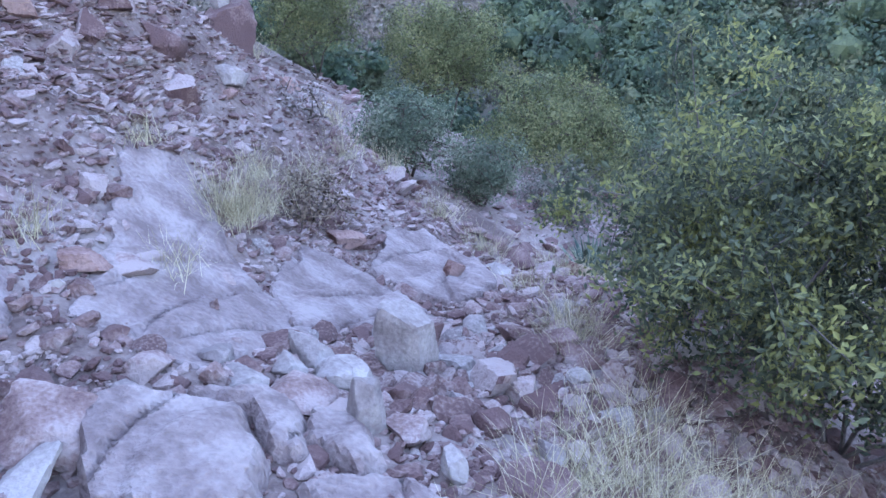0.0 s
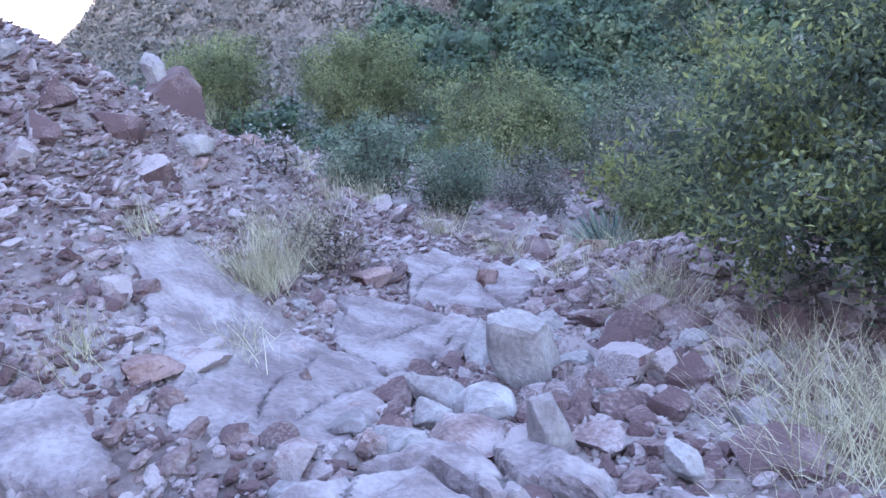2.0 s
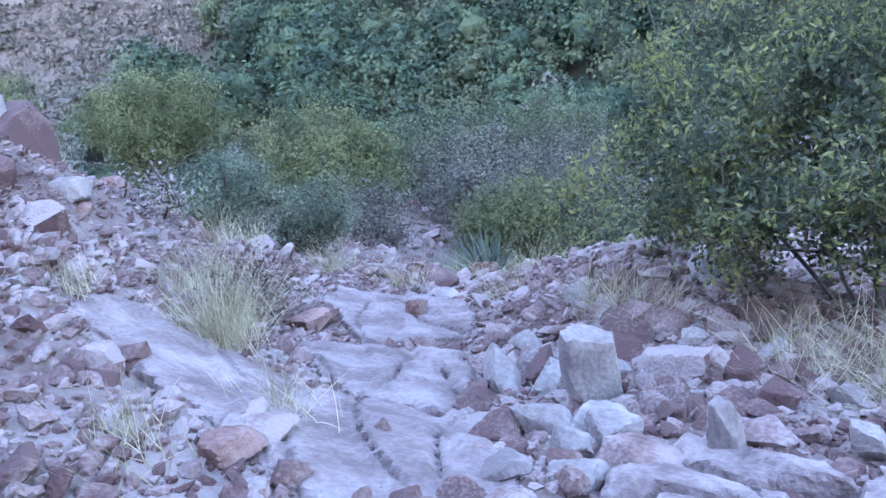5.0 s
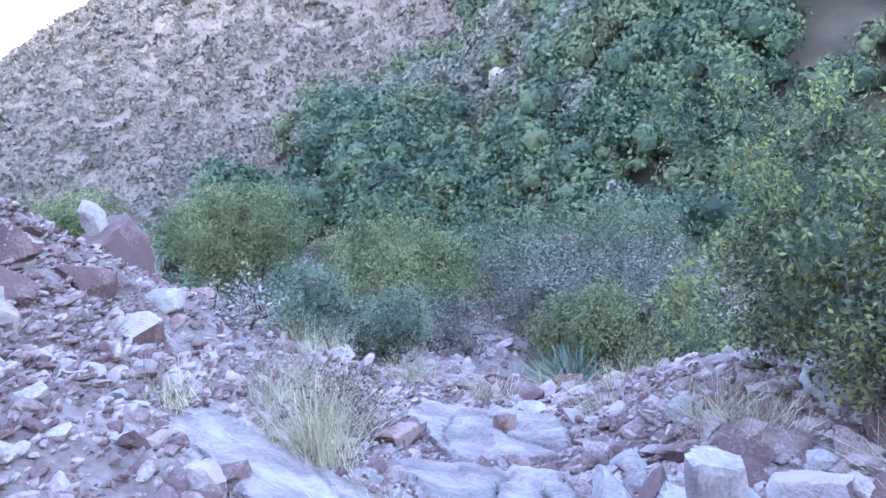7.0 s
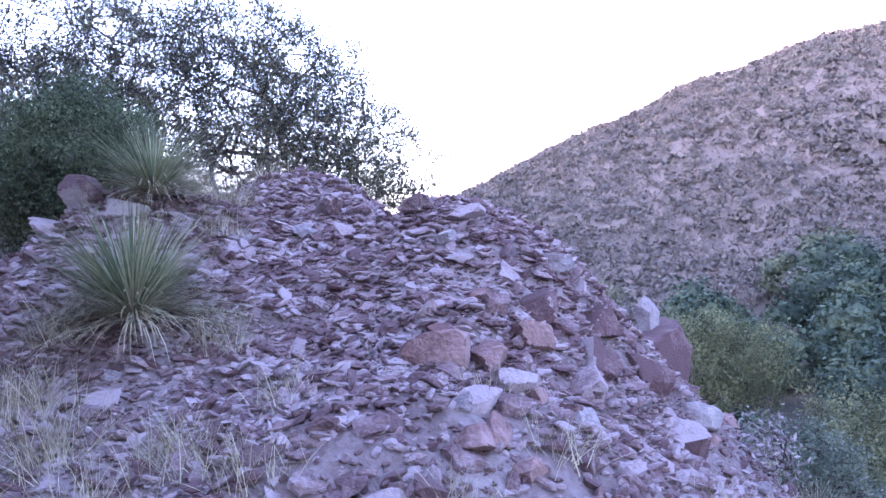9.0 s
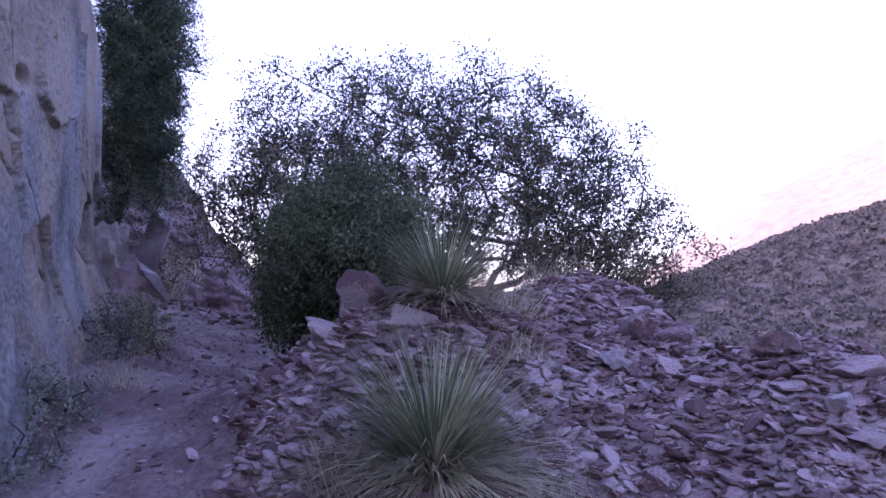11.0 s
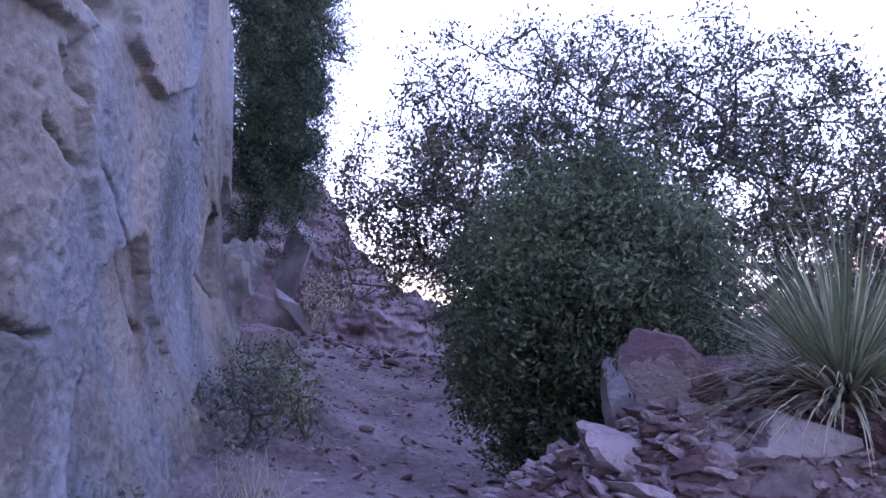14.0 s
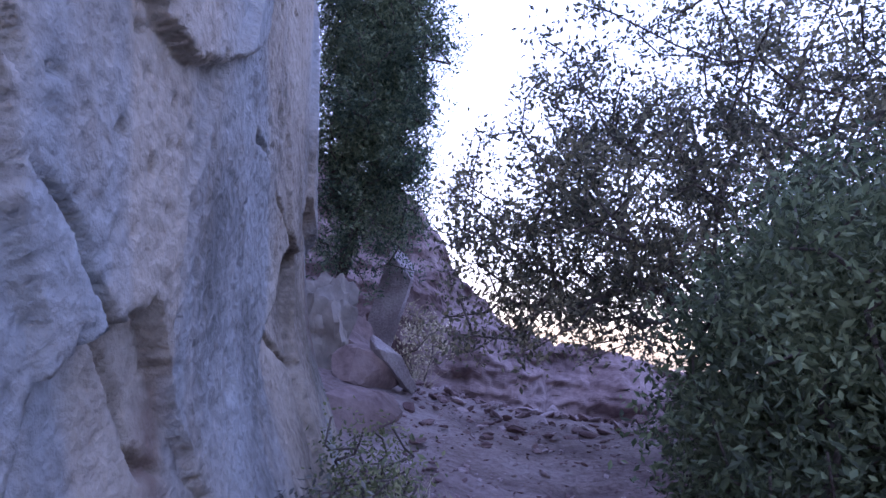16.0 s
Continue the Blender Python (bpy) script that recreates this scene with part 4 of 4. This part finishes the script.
GRASS_MOUND = (
    (0.25, 1.85, 0.4, 150), (0.45, 1.35, 0.35, 150), (0.9, 1.0, 0.3, 120), (0.1, 1.2, 0.3, 90), (0.6, 0.7, 0.3, 90), (1.15, 0.65, 0.25, 80),
    (0.35, 2.5, 0.35, 100), (1.05, 3.95, 0.45, 150), (1.35, 4.1, 0.4, 110), (1.2, 3.4, 0.3, 80), (1.1, 2.2, 0.35, 100), (1.7, 0.3, 0.22, 70),
    (2.2, 0.5, 0.22, 60), (1.35, 1.25, 0.25, 60), (2.35, -0.6, 0.25, 60), (1.95, -0.3, 0.22, 60), (-1.3, 4.4, 0.3, 80), (-1.6, 5.9, 0.3, 90),
    (-2.6, 9.9, 0.4, 120), (1.7, 5.0, 0.4, 110), (2.1, 0.95, 0.25, 50),
)
for k, (x, y, h, n) in enumerate(GRASS_OAK + GRASS_WASH + GRASS_MOUND):
    tuft("grass_tuft", (x, y), 200 + k, int(n * (1.1 if y < -1.8 else 2.4)), h * (0.8 if y < -1.8 else 0.9), 0.85, 0.0032, 0.30, M_STRAW, "dry straw-coloured grass tuft among stones", "grass", 0.05, "grass tufts", 0.05, 0.05 + 0.12 * h)

# ---- rubble: the nearest stones singly, the rest as one mass ----
shapes = []
for s in range(26):
    v, f = block_points(400 + s, 2 if s < 10 else 1, (1, 0.75, 0.5), 0.8, 9, 0)
    shapes.append((v, np.array(f)))


def rubble_amount(x, y):
    """How thickly stones lie at a place."""
    trail = np.exp(-((x - (0.35 - 0.40 * y)) / 0.45) ** 2) * (y > -1)
    bare = bare_rock(np.atleast_1d(np.asarray(x, float)), np.atleast_1d(np.asarray(y, float)))
    return np.clip(1.0 - 0.55 * trail - 0.9 * bare, 0.03, 1)


rng = np.random.default_rng(77)
single = []
meshes = []
for s in range(14):
    v, f = block_points(430 + s, 3, (1, 0.8, 0.55), 0.85, 10, 0.02)
    me = mesh_from("loose_stone", v, f, M_ROCK if s % 3 else M_PALE)
    me.set_sharp_from_angle(angle=radians(28))
    meshes.append(me)
count = 0
while count < 260:
    if rng.random() < 0.55:
        x, y = rng.normal((4.1, -1.35), (0.6, 0.5))
    else:
        x, y = rng.uniform(0.2, 5.5), rng.uniform(-2.6, 4.6)
    if rng.random() > float(rubble_amount(x, y)[0]) or math.hypot(x - 1.6, y + 2.6) < 0.7:
        continue
    size = min(0.15, 0.05 * math.exp(rng.normal() * 0.5))
    ob = new("loose_stone", meshes[count % 14])
    ob.location = (x, y, gz(x, y) + size * 0.18)
    ob.rotation_euler = (rng.normal() * 0.3, rng.normal() * 0.3, rng.uniform(0, 6.28))
    ob.scale = (size, size, size)
    tagged(ob, "loose angular mauve stone on the ground", "stone", "loose stones")
    count += 1


def mass(n, draw, size_of, seed):
    """Many small stones as one mesh."""
    rng = np.random.default_rng(seed)
    xy = draw(rng, n)
    keep = rng.random(len(xy)) < rubble_amount(xy[:, 0], xy[:, 1])
    xy = xy[keep]
    z = top_of(xy[:, 0], xy[:, 1])
    size = size_of(rng, len(xy))
    allv, allf, k = [], [], 0
    for (x, y), zz, s in zip(xy, z, size):
        v, f = shapes[rng.integers(10, 26) if s < 0.038 else rng.integers(0, 10)]
        m = np.array(Euler((rng.normal() * 0.35, rng.normal() * 0.35, rng.uniform(0, 6.28))).to_matrix())
        allv.append((v * s * (1, 1, 0.62 if y > 0.6 else 1)) @ m.T + (x, y, zz + s * 0.15))
        allf.append(f + k)
        k += len(v)
    return np.concatenate(allv), np.concatenate(allf)


v, f = mass(46000, lambda r, n: np.stack([r.uniform(-0.3, 6.3, n), r.uniform(-3.4, 5.2, n)], 1), lambda r, n: np.clip(0.021 * np.exp(r.normal(size=n) * 0.5), 0.008, 0.10), 12)
tagged(new("rubble", mesh_from("rubble", v, f, M_ROCK, flat=True)), "angular mauve and grey rubble over the slope", "rubble", kind="stuff")
v, f = mass(6500, lambda r, n: np.stack([r.uniform(-2.2, 1.2, n), r.uniform(-1, 9.5, n)], 1), lambda r, n: np.clip(0.014 * np.exp(r.normal(size=n) * 0.6), 0.005, 0.07), 13)
tagged(new("trail_gravel", mesh_from("trail_gravel", v, f, M_ROCK, flat=True)), "loose reddish gravel along the trail", "gravel", kind="stuff")
v, f = mass(4500, lambda r, n: np.stack([r.uniform(4.5, 14, n), r.uniform(-3, 13, n)], 1), lambda r, n: np.clip(0.045 * np.exp(r.normal(size=n) * 0.6), 0.015, 0.22), 14)
tagged(new("slope_stones", mesh_from("slope_stones", v, f, M_ROCK, flat=True)), "scattered grey stones down the slope", "stones", kind="stuff")

v, f = mass(900, lambda r, n: np.stack([r.uniform(-4.2, 0.2, n), r.uniform(8.6, 13.6, n)], 1), lambda r, n: np.clip(0.05 * np.exp(r.normal(size=n) * 0.5), 0.02, 0.13), 15)
tagged(new("crest_stones", mesh_from("crest_stones", v, f, M_ROCK, flat=True)), "broken stones over the trail's crest", "stones", kind="stuff")


v, f = mass(7000, lambda r, n: np.stack([r.uniform(0.9, 3.8, n), r.uniform(0.7, 5.0, n)], 1), lambda r, n: np.clip(0.032 * np.exp(r.normal(size=n) * 0.4), 0.015, 0.09), 16)
tagged(new("mound_shards", mesh_from("mound_shards", v, f, M_ROCK, flat=True)), "flat mauve rock shards over the mound", "rubble", kind="stuff")


v, f = mass(1500, lambda r, n: np.stack([r.uniform(-0.2, 1.3, n), r.uniform(2.3, 4.3, n)], 1), lambda r, n: np.clip(0.034 * np.exp(r.normal(size=n) * 0.45), 0.015, 0.10), 17)
tagged(new("trailside_rubble", mesh_from("trailside_rubble", v, f, M_ROCK, flat=True)), "blocky mauve rubble beside the trail", "rubble", kind="stuff")


# ---- the far slopes ----
def far_points(rng, n, r0, r1, a0, a1):
    r, a = np.sqrt(rng.uniform(r0 * r0, r1 * r1, n)), np.radians(rng.uniform(a0, a1, n))
    return 1.5 + r * np.sin(a), -2 + r * np.cos(a)


def wooded(rng, x, y):
    """Woods keep to the near slope, up to the grassy hill's foot."""
    dx, dy = x - 1.5, y + 2
    r, a = np.hypot(dx, dy), np.degrees(np.arctan2(dx, dy))
    edge = np.interp(a, (20, 32, 45, 58, 66, 90), (40, 52, 63, 66, 95, 120))
    return (r < edge) & (rng.random(len(x)) < np.interp(a, (15, 30, 50), (0.25, 0.7, 1.0)))


def crowns(x, y, rng, mat, name, label, low, high):
    """Crowns of several leafy lobes each, their leaves lying along the lobes' outsides."""
    z = top_of(x, y)
    core, core_faces = ICO[1]
    core_faces = np.array(core_faces)
    allv, allf, k = [], [], 0
    for a, b, c in zip(x, y, z):
        far = math.hypot(a - 1.5, b + 2)
        r = rng.uniform(low, high) * (0.75 if far < 40 else 1.0)
        lobes = rng.integers(6, 11)
        n = 620 if far < 72 else 300
        tall = rng.uniform(0.8, 1.35)
        mid = rng.normal(size=(lobes, 3))
        mid /= np.linalg.norm(mid, axis=1)[:, None]
        mid[:, 2] = np.abs(mid[:, 2]) * tall
        mid = np.array([a, b, c + 0.25 * r]) + mid * r * rng.uniform(0.35, 0.75, lobes)[:, None]
        size = r * rng.uniform(0.34, 0.58, lobes)
        which = rng.integers(0, lobes, n)
        d = rng.normal(size=(n, 3))
        d /= np.linalg.norm(d, axis=1)[:, None]
        d[:, 2] = np.where(d[:, 2] < -0.35, -d[:, 2], d[:, 2])
        p = mid[which] + d * (size[which] * rng.uniform(0.7, 1.12, n))[:, None]
        v, f = leaf_quads(p, rng, 0.0034 * far + 0.06 * r, slim=0.75, facing=d + rng.normal(size=(n, 3)) * 0.4)
        allv.append(v)
        allf.append(f + k)
        k += len(v)
        for m, q in zip(mid, size):
            allv.append(m + core * q * 0.55)
            allf.append(core_faces + k)
            k += len(core)
    tagged(new(name, mesh_from(name, np.concatenate(allv), np.concatenate(allf), mat, flat=True)), label, "woods", kind="stuff")


def far_woods():
    rng = np.random.default_rng(31)
    x, y = far_points(rng, 2000, 22, 112, 16, 118)
    x2, y2 = far_points(rng, 1050, 48, 122, 60, 118)
    x3, y3 = far_points(rng, 620, 33, 68, 46, 78)
    x, y = np.r_[x, x2, x3], np.r_[y, y2, y3]
    dist, bearing = np.hypot(x - 1.5, y + 2), np.degrees(np.arctan2(x - 1.5, y + 2))
    patch = np.array([noise.noise((a * 0.07, b * 0.07, 5.0)) for a, b in zip(x, y)])
    ok = wooded(rng, x, y) & ((bearing > 30) | (dist > 34))
    kind = patch + rng.normal(size=len(x)) * 0.22
    for part_of, mat, name, label, low, high in ((ok & (kind >= 0.02), M_FAR, "far_pines", "dark green pines over the canyon slope", 1.4, 3.0),
                                                (ok & (kind < 0.02) & (kind > -0.3), M_FAROAK, "far_oaks", "dull green oaks over the canyon slope", 1.2, 2.6),
                                                (ok & (kind <= -0.3), M_FARBRUSH, "far_brush", "pale grey-green brush on the canyon slope", 1.2, 2.3)):
        crowns(x[part_of], y[part_of], rng, mat, name, label, low, high)


def hill_tufts():
    rng = np.random.default_rng(32)
    x, y = far_points(rng, 27000, 46, 126, 6, 75)
    ok = ~wooded(np.random.default_rng(1), x, y)
    x, y = x[ok], y[ok]
    z = top_of(x, y)
    p = np.repeat(np.stack([x, y, z], 1), 9, 0)
    s = np.repeat(rng.uniform(0.25, 0.75, len(x)), 9)[:, None]
    p = p + rng.normal(size=p.shape) * s * (0.5, 0.5, 0.18) + (0, 0, 0.12)
    v, f = leaf_quads(p, rng, 0.32, up=0.8, slim=0.6)
    sx, sy = far_points(rng, 5200, 50, 126, 6, 78)
    some = ~wooded(np.random.default_rng(2), sx, sy)
    crowns_at = sx[some], sy[some]
    allv, allf, k = [], [], 0
    for a, b, c in zip(*crowns_at, top_of(*crowns_at)):
        r = rng.uniform(0.4, 0.85)
        d = rng.normal(size=(22, 3))
        d /= np.linalg.norm(d, axis=1)[:, None]
        d[:, 2] = np.abs(d[:, 2])
        lv, lf = leaf_quads(np.array([a, b, c]) + d * r * (1, 1, 0.8), rng, 0.5, slim=0.8, facing=d + rng.normal(size=(22, 3)) * 0.3)
        allv.append(lv)
        allf.append(lf + k)
        k += len(lv)
    tagged(new("hill_scrub", mesh_from("hill_scrub", np.concatenate(allv), np.concatenate(allf), M_SCRUB, flat=True)), "low dark scrub dotted over the grassy hill", "scrub", kind="stuff")
    tagged(new("hill_grass", mesh_from("hill_grass", v, f, M_HILLGRASS, flat=True)), "tawny bunch grass and low scrub on the hill", "grass", kind="stuff")


far_woods()
hill_tufts()
rng = np.random.default_rng(33)
for k in range(70):
    if k < 42:
        a = rng.normal(60.5, 1.3)
        r = 60 + rng.normal() * 2.5 + (a - 60) * 0.4
    else:
        a = rng.uniform(44, 59)
        r = rng.uniform(52, 65)
    size = rng.uniform(0.5, 1.5) if k < 42 else rng.uniform(0.3, 0.8)
    x, y = 1.5 + r * math.sin(radians(a)), -2 + r * math.cos(radians(a))
    rock("crag", (x, y), (size, size * 0.8, size * (1.2 if k < 42 else 0.7)), 500 + k, M_CRAG, "pale bare rock crag in the wooded slope",
         (rng.uniform(-20, 20), rng.uniform(-20, 20), rng.uniform(0, 360)), 0.95, level=3, n=12, group="crags", rough=0.14)
